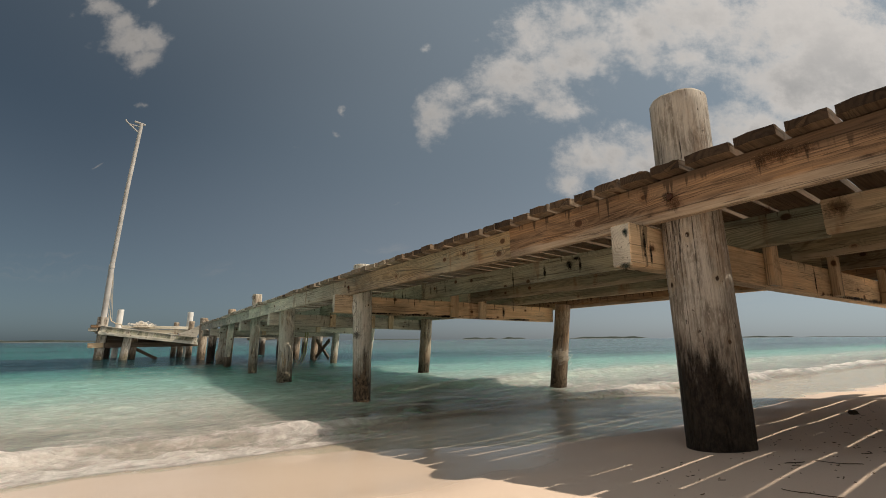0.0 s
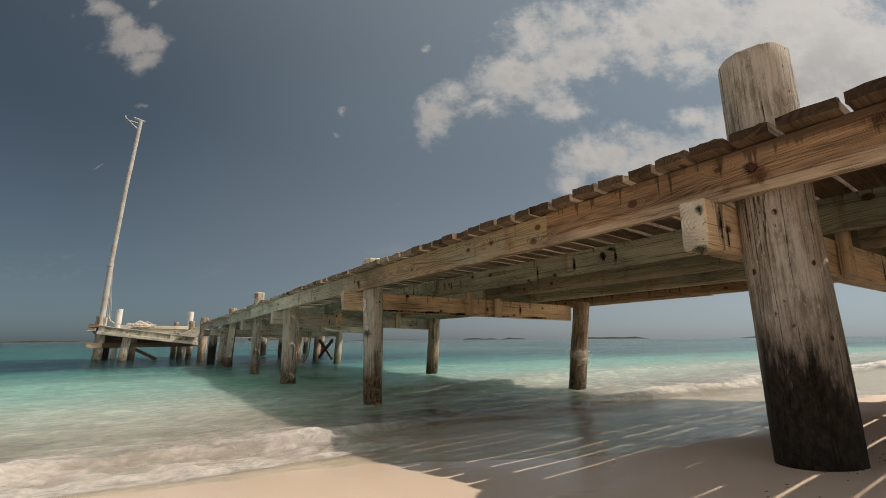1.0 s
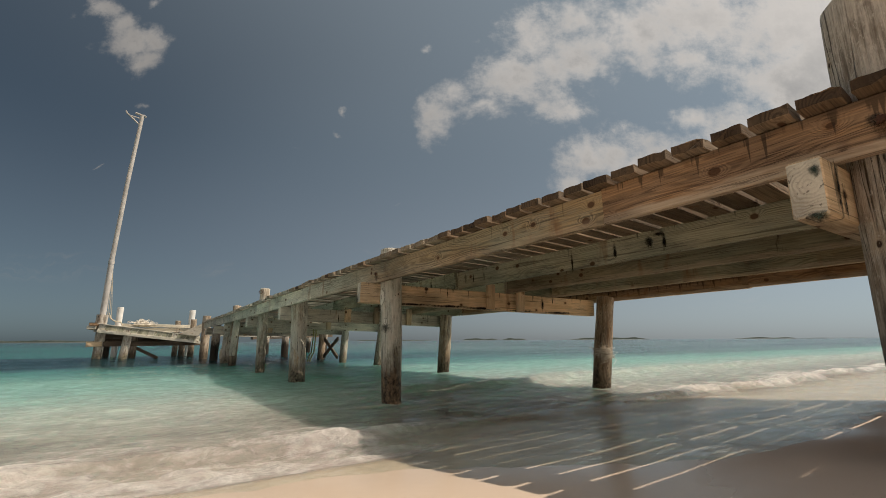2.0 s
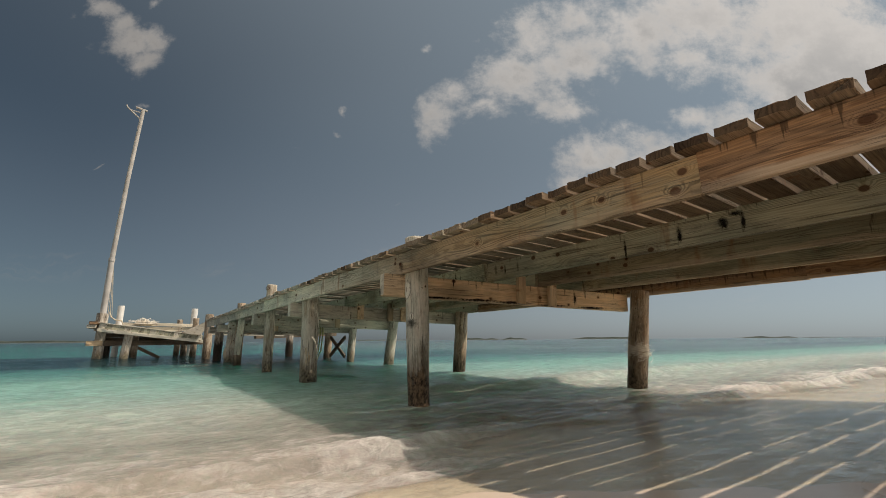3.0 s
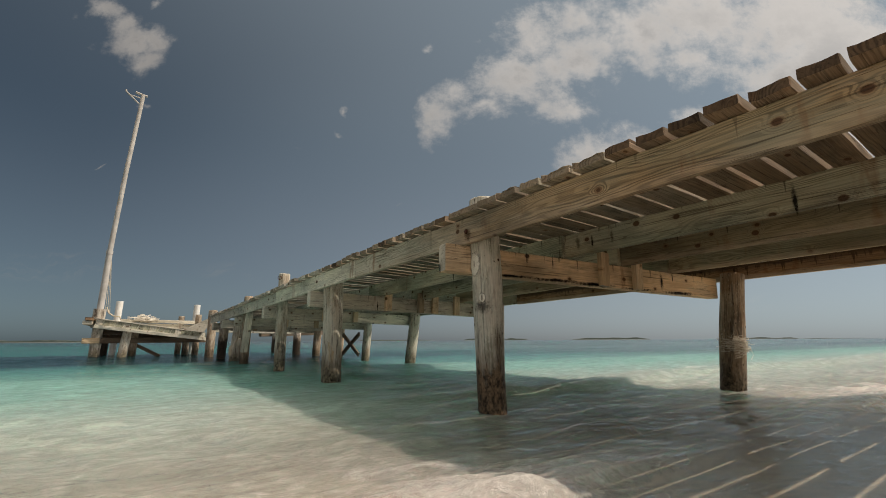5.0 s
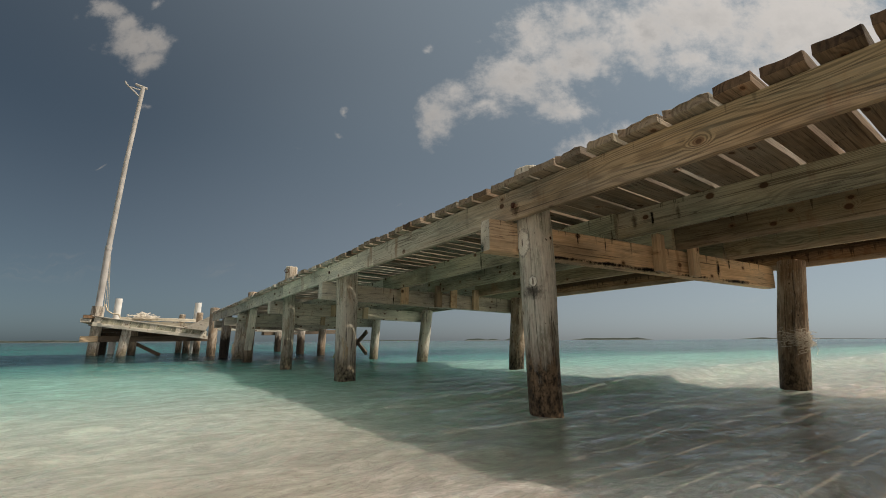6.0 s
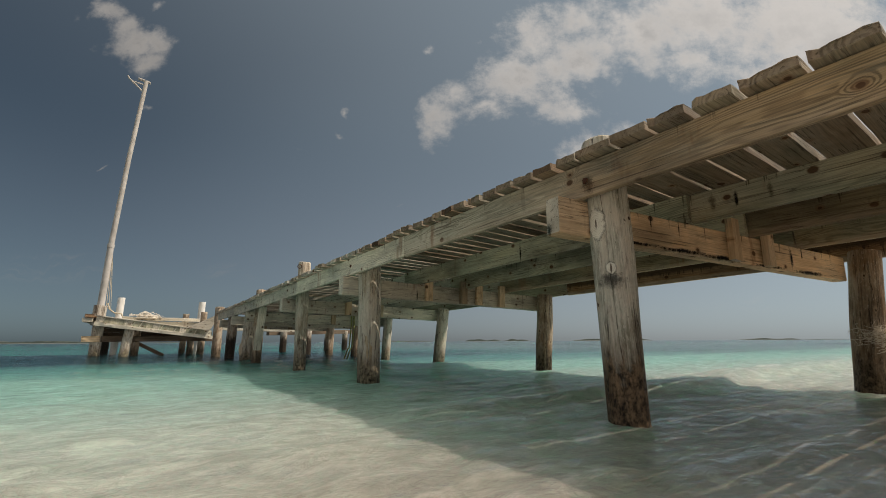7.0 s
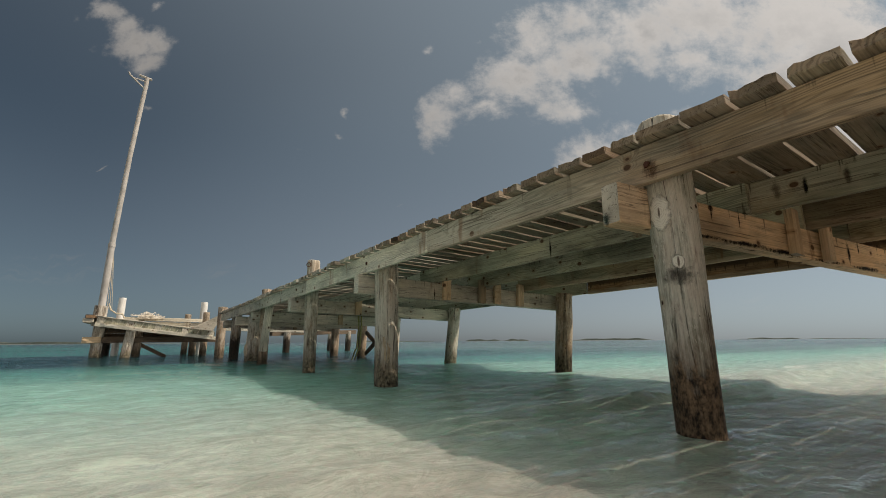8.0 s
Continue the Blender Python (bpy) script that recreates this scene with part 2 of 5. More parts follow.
    colour = n.mix(n.step(wash, 0.115, 0.16, 0.0, 0.72 if dark_top else 0.30 + 0.5 * stain), colour, (0.035, 0.026, 0.020))
    if ends:
        across_x = n.math("ABSOLUTE", n.add("ShaderNodeSeparateXYZ", n.add("ShaderNodeTexCoord").outputs["Normal"]).outputs[0])
        colour = n.mix(n.step(across_x, 0.6, 0.9, 0.0, ends), colour, n.mix(n.math("MULTIPLY_ADD", fibre, 0.5, n.math("MULTIPLY", wave, 0.5)), *end_tones))
    grime = n.step(n.noise(n.vec("MULTIPLY", p, (0.9, 2.2, 2.2)), 1.0, 5.0, 0.62), 0.42, 0.72, 1.0, 0.45)
    value = n.math("MULTIPLY", grime, n.math("ADD", 0.82, n.math("MULTIPLY", rnd, 0.36)))
    hsv = n.add("ShaderNodeHueSaturation")
    n.feed(hsv.inputs["Color"], colour)
    n.feed(hsv.inputs["Value"], value)
    hsv.inputs["Saturation"].default_value = 0.95
    crack = n.step(n.noise(n.vec("MULTIPLY", p, (1.2, 60.0, 60.0)), 1.0, 2.0), 0.62, 0.70)
    line = n.math("ABSOLUTE", n.math("SUBTRACT", n.noise(n.vec("MULTIPLY", p, (0.9, 24.0, 24.0)), 1.0, 3.0, 0.6), 0.5))
    crack = n.math("MAXIMUM", crack, n.math("MULTIPLY", n.step(line, 0.004, 0.016, 1.0, 0.0), n.step(blotch, 0.45, 0.60)))
    h = n.math("ADD", n.math("MULTIPLY", fibre, 0.6), n.math("MULTIPLY", wave, 0.45))
    h = n.math("SUBTRACT", h, n.math("MULTIPLY", crack, 0.9))
    finish(n, n.mix(n.math("MULTIPLY", crack, 0.6), hsv.outputs[0], (0.05, 0.035, 0.025)), 0.85, n.bump(h, 0.7, 0.005), 0.2)
    return m


def log_wood(name, light, dark, tide, pale=0.35, tan_amount=0.6, crust=(0.13, 0.085, 0.052), smears=0.62):
    """Round pile: long checks, knots, and the stain that the tide leaves up to the height given."""
    m, n = material(name)
    raw = n.add("ShaderNodeTexCoord").outputs["Object"]
    rnd = n.add("ShaderNodeObjectInfo").outputs["Random"]
    p = n.vec("ADD", raw, n.add("ShaderNodeCombineXYZ", n.math("MULTIPLY", rnd, 11.0), n.math("MULTIPLY", rnd, 7.0), n.math("MULTIPLY", rnd, 23.0)).outputs[0])
    fibre = n.noise(n.vec("MULTIPLY", p, (85.0, 85.0, 3.2)), 1.0, 6.0, 0.68)
    patch = n.noise(n.vec("MULTIPLY", p, (9.0, 9.0, 3.2)), 1.0, 7.0, 0.70)
    grain = n.noise(n.vec("MULTIPLY", p, (160.0, 160.0, 12.0)), 1.0, 2.0)
    colour = n.mix(n.step(n.math("MULTIPLY_ADD", patch, 0.5, n.math("MULTIPLY", fibre, 0.5)), 0.36, 0.60), dark, light)
    colour = n.mix(n.step(patch, 0.46, 0.60, 0.0, pale), colour, n.mix(fibre, (0.40, 0.36, 0.30), (0.72, 0.67, 0.58)))
    tan = n.step(n.noise(n.vec("MULTIPLY", p, (5.0, 5.0, 1.6)), 1.3, 5.0, 0.65), 0.50, 0.62, 0.0, tan_amount)
    colour = n.mix(tan, colour, n.mix(fibre, (0.22, 0.12, 0.06), (0.48, 0.31, 0.17)))
    xyz_ = n.add("ShaderNodeSeparateXYZ", raw)
    turn = n.math("MULTIPLY", n.math("ARCTAN2", xyz_.outputs[0], n.math("MULTIPLY", xyz_.outputs[1], -1.0)), 0.14)
    bark = n.add("ShaderNodeCombineXYZ", n.math("MULTIPLY", n.math("ADD", turn, rnd), 5.5), n.math("MULTIPLY", n.math("MULTIPLY_ADD", rnd, 9.0, xyz_.outputs[2]), 4.0)).outputs[0]
    cell = n.add("ShaderNodeTexVoronoi", bark, feature="F1", voronoi_dimensions="2D")
    cell.inputs["Scale"].default_value = 1.0
    pick = n.math("GREATER_THAN", n.add("ShaderNodeSeparateColor", cell.outputs["Color"]).outputs[1], 0.60)
    gapv = n.vec("MULTIPLY", n.vec("SUBTRACT", bark, cell.outputs["Position"]), (1 / 5.5, 0.7 / 4.0, 0))
    dist = n.math("ADD", n.vec("LENGTH", gapv), n.math("MULTIPLY", n.math("SUBTRACT", n.noise(raw, 35.0, 2.0), 0.5), 0.012))
    ringk = n.math("SINE", n.math("MULTIPLY", dist, 900.0))
    near = n.math("MULTIPLY", n.step(dist, 0.016, 0.042, 1.0, 0.0), pick)
    core = n.math("MULTIPLY", n.step(dist, 0.006, 0.012, 1.0, 0.0), pick)
    colour = n.mix(n.math("MULTIPLY", near, n.step(ringk, -0.6, 1.0, 0.3, 0.75)), colour, (0.50, 0.42, 0.31))
    colour = n.mix(core, colour, (0.05, 0.03, 0.02))
    split = n.math("ABSOLUTE", n.math("SUBTRACT", n.noise(n.vec("MULTIPLY", p, (15.0, 15.0, 0.55)), 1.0, 4.0, 0.55), 0.5))
    check = n.math("MULTIPLY", n.step(split, 0.004, 0.014, 1.0, 0.0), n.step(n.noise(n.vec("MULTIPLY", p, (6.0, 6.0, 1.3)), 1.0, 2.0), 0.42, 0.56))
    check = n.math("MAXIMUM", check, n.step(n.noise(n.vec("MULTIPLY", p, (48.0, 48.0, 1.6)), 1.0, 3.0, 0.5), 0.72, 0.745))
    colour = n.mix(n.math("MULTIPLY", check, 0.85), colour, (0.03, 0.022, 0.017))
    smear = n.step(n.noise(n.vec("MULTIPLY", p, (12.0, 12.0, 3.4)), 1.0, 7.0, 0.74), 0.52, 0.66, 0.0, smears)
    colour = n.mix(smear, colour, n.mix(fibre, (0.045, 0.034, 0.026), (0.20, 0.145, 0.10)))
    pits = n.step(n.noise(n.vec("MULTIPLY", p, (30.0, 30.0, 17.0)), 1.0, 3.0, 0.6), 0.68, 0.73, 0.0, 0.8)
    colour = n.mix(pits, colour, (0.04, 0.03, 0.022))
    fleck = n.step(n.noise(n.vec("MULTIPLY", p, (70.0, 70.0, 24.0)), 1.0, 4.0, 0.7), 0.56, 0.66, 0.0, 0.55)
    colour = n.mix(fleck, colour, n.mix(grain, light, (0.74, 0.70, 0.62)))
    zworld = n.add("ShaderNodeSeparateXYZ", n.add("ShaderNodeNewGeometry").outputs["Position"]).outputs[2]
    ragged = n.math("ADD", zworld, n.math("MULTIPLY", n.math("SUBTRACT", n.noise(n.vec("MULTIPLY", p, (13.0, 13.0, 2.6)), 1.0, 8.0, 0.74), 0.5), 0.95))
    wet = n.step(ragged, tide - 0.12, tide + 0.10, 1.0, 0.0)
    weed = n.mix(n.step(n.noise(n.vec("MULTIPLY", p, (34.0, 34.0, 22.0)), 1.0, 6.0, 0.72), 0.34, 0.70), (0.012, 0.010, 0.008), crust)
    stained = n.step(ragged, tide + 0.05, tide + 0.25, 0.35, 0.0)
    colour = n.mix(stained, colour, (0.17, 0.10, 0.055))
    colour = n.mix(n.math("MULTIPLY", wet, 0.97), colour, weed)
    h = n.math("SUBTRACT", n.math("ADD", fibre, n.math("MULTIPLY", grain, 0.3)), n.math("MULTIPLY", check, 1.2))
    finish(n, colour, n.math("SUBTRACT", 0.88, n.math("MULTIPLY", wet, 0.40)), n.bump(n.math("ADD", h, n.math("MULTIPLY", patch, 0.8)), 1.0, 0.014), n.math("MULTIPLY_ADD", wet, -0.15, 0.25))
    return m


wood_red = timber("reddish_timber", (0.47, 0.28, 0.14), (0.14, 0.068, 0.03), (0.36, 0.26, 0.18), 0.4, 0.25, worn=0.9, dark_top=0.11)
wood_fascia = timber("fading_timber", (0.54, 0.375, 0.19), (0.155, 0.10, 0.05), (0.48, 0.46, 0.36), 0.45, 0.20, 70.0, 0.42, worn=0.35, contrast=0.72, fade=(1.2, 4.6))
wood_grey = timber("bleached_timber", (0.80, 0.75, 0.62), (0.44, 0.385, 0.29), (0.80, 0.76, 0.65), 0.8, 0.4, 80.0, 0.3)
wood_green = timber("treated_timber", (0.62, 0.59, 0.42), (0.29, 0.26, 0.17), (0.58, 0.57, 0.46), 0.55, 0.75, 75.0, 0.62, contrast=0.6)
# olive wood, darkened for shade under the deck, lower edge lightened as bounce
wood_olive_shaded = timber("shaded_olive_timber", (0.40, 0.33, 0.20), (0.17, 0.125, 0.07), (0.36, 0.31, 0.21), 0.45, 0.7, 75.0, 0.5, worn=0.55)
wood_splice = timber("pale_spliced_timber", (0.70, 0.55, 0.36), (0.36, 0.25, 0.15), (0.60, 0.53, 0.39), 0.5, 0.3, 75.0, 0.2)
wood_cap = timber("cap_timber", (0.80, 0.61, 0.38), (0.46, 0.29, 0.145), (0.68, 0.58, 0.43), 0.4, 0.62, 62.0, 0.0, (0.012, -0.01), ends=0.9, contrast=0.25)
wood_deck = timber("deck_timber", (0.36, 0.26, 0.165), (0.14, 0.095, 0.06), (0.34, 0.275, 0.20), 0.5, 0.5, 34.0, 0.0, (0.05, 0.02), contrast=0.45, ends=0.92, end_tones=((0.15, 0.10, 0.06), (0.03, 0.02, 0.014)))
wood_deck_dark = timber("darkest_deck_timber", (0.22, 0.15, 0.09), (0.08, 0.05, 0.03), (0.20, 0.15, 0.10), 0.4, 0.6, 34.0, 0.0, (0.05, 0.02), contrast=0.45, ends=0.95, end_tones=((0.085, 0.055, 0.033), (0.018, 0.012, 0.009)))
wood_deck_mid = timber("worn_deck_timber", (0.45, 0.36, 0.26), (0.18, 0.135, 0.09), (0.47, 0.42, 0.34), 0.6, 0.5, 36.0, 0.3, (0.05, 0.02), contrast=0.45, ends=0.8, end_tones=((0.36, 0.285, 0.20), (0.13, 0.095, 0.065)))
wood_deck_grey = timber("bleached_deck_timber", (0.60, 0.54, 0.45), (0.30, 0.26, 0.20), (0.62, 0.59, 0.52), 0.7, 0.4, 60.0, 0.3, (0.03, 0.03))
# shade under the platform is painted into this tone; the braces share it
wood_dark = timber("dark_shaded_timber", (0.17, 0.125, 0.085), (0.07, 0.05, 0.035), (0.15, 0.13, 0.10), 0.4, 0.6, 60.0)
pile_dark = log_wood("pile_wood", (0.62, 0.58, 0.51), (0.20, 0.17, 0.135), 0.66, 0.70, 0.30, (0.06, 0.044, 0.032), 0.60)
pile_knotty = log_wood("knotty_pile_wood", (0.70, 0.70, 0.62), (0.25, 0.25, 0.195), 0.34, 0.70, 0.06, (0.30, 0.205, 0.125), 0.50)
pile_pale = log_wood("bleached_pile_wood", (0.68, 0.65, 0.56), (0.30, 0.27, 0.21), 0.20, 0.7, 0.30, (0.36, 0.31, 0.21))
pile_brown = log_wood("brown_pile_wood", (0.46, 0.37, 0.27), (0.16, 0.12, 0.085), 0.26, 0.4, 0.4, (0.22, 0.17, 0.115))


def stain_mat(name, colour, strength):
    """A soaked-in mark that fades out unevenly towards its rim."""
    m, n = material(name)
    tc = n.add("ShaderNodeTexCoord")
    g = n.vec("MULTIPLY", n.vec("SUBTRACT", tc.outputs["Generated"], (0.5, 0.5, 0.5)), (2.0, 0.0, 2.0))
    d = n.math("ADD", n.vec("LENGTH", g), n.math("MULTIPLY", n.math("SUBTRACT", n.noise(n.vec("MULTIPLY", tc.outputs["Object"], (1.0, 1.0, 1.0)), 24.0, 6.0, 0.75), 0.5), 2.2))
    finish(n, colour, 0.8, None, 0.2, Alpha=n.step(d, 0.15, 0.95, strength, 0.0))
    return m


soot_stain = stain_mat("dark_soaked_stain", (0.05, 0.045, 0.04, 1), 0.7)
rust_stain = stain_mat("rust_soaked_stain", (0.10, 0.045, 0.02, 1), 0.6)
tar_soak = stain_mat("soaked_tar", (0.014, 0.012, 0.010, 1), 0.97)
algae_stain = stain_mat("algae_stain", (0.02, 0.04, 0.032, 1), 0.9)


def plain(name, a, b, scale, rough=0.7, depth=0.003, metal=0.0):
    m, n = material(name)
    p = n.add("ShaderNodeTexCoord").outputs["Object"]
    v = n.noise(p, scale, 5.0, 0.6)
    finish(n, n.mix(n.step(v, 0.35, 0.65), a, b), rough, n.bump(n.noise(p, scale * 5, 4.0), 0.5, depth), 0.35, Metallic=metal)
    return m


paint_white = plain("white_pipe_plastic", (0.80, 0.80, 0.78), (0.68, 0.67, 0.63), 2.5, 0.45, 0.001)
mast_paint = plain("weathered_mast_paint", (0.50, 0.48, 0.455), (0.37, 0.35, 0.325), 3.0, 0.7, 0.003)
rope_fibre = plain("rope_fibre", (0.66, 0.58, 0.44), (0.46, 0.38, 0.26), 30.0, 0.95, 0.004)
net_fibre = plain("net_fibre", (0.78, 0.74, 0.66), (0.58, 0.53, 0.45), 30.0, 0.95, 0.003)
green_rope = plain("green_rope_fibre", (0.35, 0.36, 0.14), (0.22, 0.22, 0.09), 30.0, 0.95, 0.004)
rust_iron = plain("rusty_iron", (0.16, 0.075, 0.04), (0.07, 0.035, 0.025), 25.0, 0.85, 0.004, 0.3)
tar_black = plain("black_tar", (0.012, 0.011, 0.010), (0.035, 0.03, 0.026), 20.0, 0.6, 0.004)
weed_dry = plain("dry_seaweed", (0.06, 0.04, 0.022), (0.12, 0.08, 0.045), 20.0, 0.8, 0.004)
scrub = plain("island_scrub", (0.045, 0.060, 0.052), (0.075, 0.090, 0.080), 0.06, 0.95, 1.0)
beach_rock = plain("island_shore", (0.17, 0.18, 0.17), (0.11, 0.12, 0.12), 0.08, 0.95, 0.5)

# sand, wet and smooth where the swash has run over it
sand_mat, n = material("beach_sand")
pos = n.add("ShaderNodeNewGeometry").outputs["Position"]
grit = n.noise(pos, 420.0, 3.0, 0.7)
dapple = n.noise(pos, 2.2, 4.0)
lumps = n.noise(pos, 26.0, 4.0, 0.6)
height = n.add("ShaderNodeSeparateXYZ", pos).outputs[2]
edge = n.math("ADD", height, n.math("MULTIPLY", n.math("SUBTRACT", n.noise(pos, 0.9, 3.0), 0.5), 0.10))
wetness = n.step(edge, 0.13, 0.20, 1.0, 0.0)
dry = n.mix(grit, (0.585, 0.46, 0.365), (0.70, 0.575, 0.47))
dry = n.mix(n.math("MULTIPLY", dapple, 0.35), dry, (0.58, 0.45, 0.33))
speck = n.step(n.noise(pos, 95.0, 2.0), 0.70, 0.76, 0.0, 0.5)
dry = n.mix(speck, dry, (0.20, 0.13, 0.08))
damp = n.mix(0.16, dry, (0.42, 0.34, 0.26))
relief = n.math("ADD", n.math("MULTIPLY", grit, 0.25), n.math("MULTIPLY", lumps, 0.6))
strength = n.math("SUBTRACT", 0.5, n.math("MULTIPLY", wetness, 0.40))
b = n.add("ShaderNodeBump")
n.feed(b.inputs["Height"], relief), n.feed(b.inputs["Strength"], strength)
b.inputs["Distance"].default_value = 0.013
finish(n, n.mix(wetness, dry, damp), n.math("SUBTRACT", 0.9, n.math("MULTIPLY", wetness, 0.78)), b.outputs[0], n.math("ADD", 0.2, n.math("MULTIPLY", wetness, 0.35)))

# sea: clear over the shallows, turquoise and then dark over weed as it deepens, with foam where it breaks
sea_mat, n = material("sea_water")
pos = n.add("ShaderNodeNewGeometry").outputs["Position"]
xyz = n.add("ShaderNodeSeparateXYZ", pos)
drift = n.noise(n.vec("MULTIPLY", pos, (0.07, 0.22, 0.0)), 1.0, 4.0, 0.6)
off = n.math("MULTIPLY_ADD", n.math("MULTIPLY", n.math("SUBTRACT", drift, 0.5), 0.32), xyz.outputs[1], xyz.outputs[1])
far_f = n.math("LOGARITHM", n.math("MAXIMUM", off, 1.0), 10.0)
tint = n.ramp(n.math("DIVIDE", far_f, 3.6), [(0.16, (0.48, 0.475, 0.405)), (0.21, (0.365, 0.405, 0.35)), (0.24, (0.265, 0.355, 0.315)), (0.27, (0.20, 0.36, 0.315)), (0.29, (0.15, 0.295, 0.262)), (0.312, (0.085, 0.215, 0.192)), (0.335, (0.035, 0.14, 0.13)),
                                             (0.385, (0.03, 0.125, 0.115)), (0.50, (0.035, 0.14, 0.13)), (0.60, (0.035, 0.105, 0.105)), (1.0, (0.04, 0.075, 0.085))])
open_sea = n.math("MULTIPLY", n.step(xyz.outputs[0], 6.0, 26.0), n.step(off, 8.0, 15.0, 0.0, 0.8))
tint = n.mix(open_sea, tint, (0.115, 0.165, 0.152))
weedbed = n.math("MULTIPLY", n.step(off, 14.0, 16.2), n.step(off, 22.0, 26.0, 1.0, 0.0))
weedbed = n.math("MULTIPLY", weedbed, n.step(xyz.outputs[0], 3.5, 13.0, 0.93, 0.30))
tint = n.mix(weedbed, tint, (0.006, 0.024, 0.031))
reef = n.noise(n.vec("MULTIPLY", pos, (0.030, 0.075, 0.0)), 1.0, 4.0, 0.62)
reef = n.math("MULTIPLY", n.step(reef, 0.50, 0.62), n.step(xyz.outputs[1], 13.0, 20.0))
air = n.step(n.add("ShaderNodeAttribute", attribute_name="foam").outputs["Fac"], 0.02, 0.6)
tint = n.mix(n.math("MULTIPLY", air, 0.75), tint, (0.60, 0.575, 0.52))
tint = n.mix(n.math("MULTIPLY", reef, 0.7), tint, (0.010, 0.03, 0.033))
milk = n.step(off, 2.9, 6.6, 0.05, 0.97)
# uneven cloudiness that imitates the net of light over the shallows
caustic_milk = n.noise(n.vec("MULTIPLY", pos, (5.5, 7.5, 1.0)), 1.0, 7.0, 0.66, distort=1.2)
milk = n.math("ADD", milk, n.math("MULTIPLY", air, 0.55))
milk = n.math("ADD", milk, n.step(caustic_milk, 0.40, 0.70, -0.06, 0.10), clamp=True)
ripple = n.noise(n.vec("MULTIPLY", pos, (4.6, 8.5, 1.0)), 1.0, 6.0, 0.60, distort=0.5)
chop = n.noise(n.vec("MULTIPLY", pos, (0.35, 0.9, 1.0)), 1.0, 5.0, 0.6)
fine_r = n.noise(n.vec("MULTIPLY", pos, (14.0, 26.0, 1.0)), 1.0, 2.0, 0.5)
hgt = n.math("ADD", n.math("MULTIPLY", ripple, 0.048), n.math("MULTIPLY", chop, 0.22))
hgt = n.math("ADD", hgt, n.math("MULTIPLY", fine_r, 0.007))
nrm = n.bump(hgt, 0.85, 1.0)
foam_a = n.add("ShaderNodeAttribute", attribute_name="foam").outputs["Fac"]
lace = n.noise(n.vec("MULTIPLY", pos, (10.0, 13.0, 10.0)), 1.0, 7.0, 0.70, distort=0.5)
foam_f = n.step(n.math("ADD", foam_a, n.math("MULTIPLY", n.math("SUBTRACT", lace, 0.5), 1.5)), 0.22, 0.95, 0.0, 0.9)
# tint lightened and darkened to paint in rippling light on the water
caustic_tint = n.noise(n.vec("MULTIPLY", pos, (3.4, 5.6, 1.0)), 1.0, 7.0, 0.64, distort=1.1)
caustic_tint = n.step(caustic_tint, 0.34, 0.70, 0.86, 1.16)
tint = n.mix(1.0, tint, n.add("ShaderNodeCombineXYZ", caustic_tint, caustic_tint, caustic_tint).outputs[0], "MULTIPLY")
soft_n = n.bump(n.noise(n.vec("MULTIPLY", pos, (7.0, 9.5, 1.0)), 1.0, 5.0, 0.6, distort=0.8), 0.5, 0.10)
diffuse = n.add("ShaderNodeBsdfPrincipled", subsurface_method="BURLEY")
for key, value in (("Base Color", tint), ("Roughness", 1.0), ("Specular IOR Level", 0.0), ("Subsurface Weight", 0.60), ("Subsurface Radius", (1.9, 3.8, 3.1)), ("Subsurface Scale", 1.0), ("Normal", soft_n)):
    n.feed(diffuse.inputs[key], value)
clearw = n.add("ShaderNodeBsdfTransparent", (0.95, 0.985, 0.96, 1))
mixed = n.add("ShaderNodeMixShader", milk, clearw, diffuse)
gloss = n.add("ShaderNodeBsdfGlossy")
n.feed(gloss.inputs["Color"], (0.9, 0.95, 1.0, 1)), n.feed(gloss.inputs["Roughness"], 0.05), n.feed(gloss.inputs["Normal"], nrm)
fres = n.add("ShaderNodeFresnel", 1.33)
n.feed(fres.inputs["Normal"], nrm)
wateri = n.add("ShaderNodeMixShader", n.math("MULTIPLY", fres.outputs[0], n.step(xyz.outputs[1], 7.0, 18.0, 0.62, 1.0)), mixed, gloss)
foam_f = n.math("MULTIPLY", foam_f, n.step(foam_a, 0.03, 0.12))
bubbles = n.noise(pos, 34.0, 7.0, 0.75)
froth = n.add("ShaderNodeBsdfDiffuse", n.mix(n.step(n.math("MULTIPLY_ADD", bubbles, 0.6, n.math("MULTIPLY", lace, 0.4)), 0.36, 0.62), (0.50, 0.475, 0.44), (0.76, 0.735, 0.69)), 0.0, n.bump(n.math("MULTIPLY_ADD", bubbles, 0.5, lace), 0.8, 0.06))
n.add("ShaderNodeOutputMaterial", n.add("ShaderNodeMixShader", foam_f, wateri, froth))


# ---- mesh helpers ----
def part(name, bm, mat, parent=None, label="", m=None, smooth=False):
    """Links a bmesh as one mesh object, under a thing or a part if one is given."""
    me = bpy.data.meshes.new(name)
    bm.to_mesh(me)
    bm.free()
    me.materials.append(mat)
    if smooth:
        me.polygons.foreach_set("use_smooth", [True] * len(me.polygons))
    return place(name, me, parent, label, m)


def place(name, me, parent=None, label="", m=None):
    ob = new(name, me)
    ob.parent = parent
    if m is not None:
        ob.matrix_basis = m
    if label:
        ob["label"] = label
    return ob


def on(carrier, m):
    """A pose in the place, as seen from the part that carries it."""
    return carrier.matrix_basis.inverted() @ m


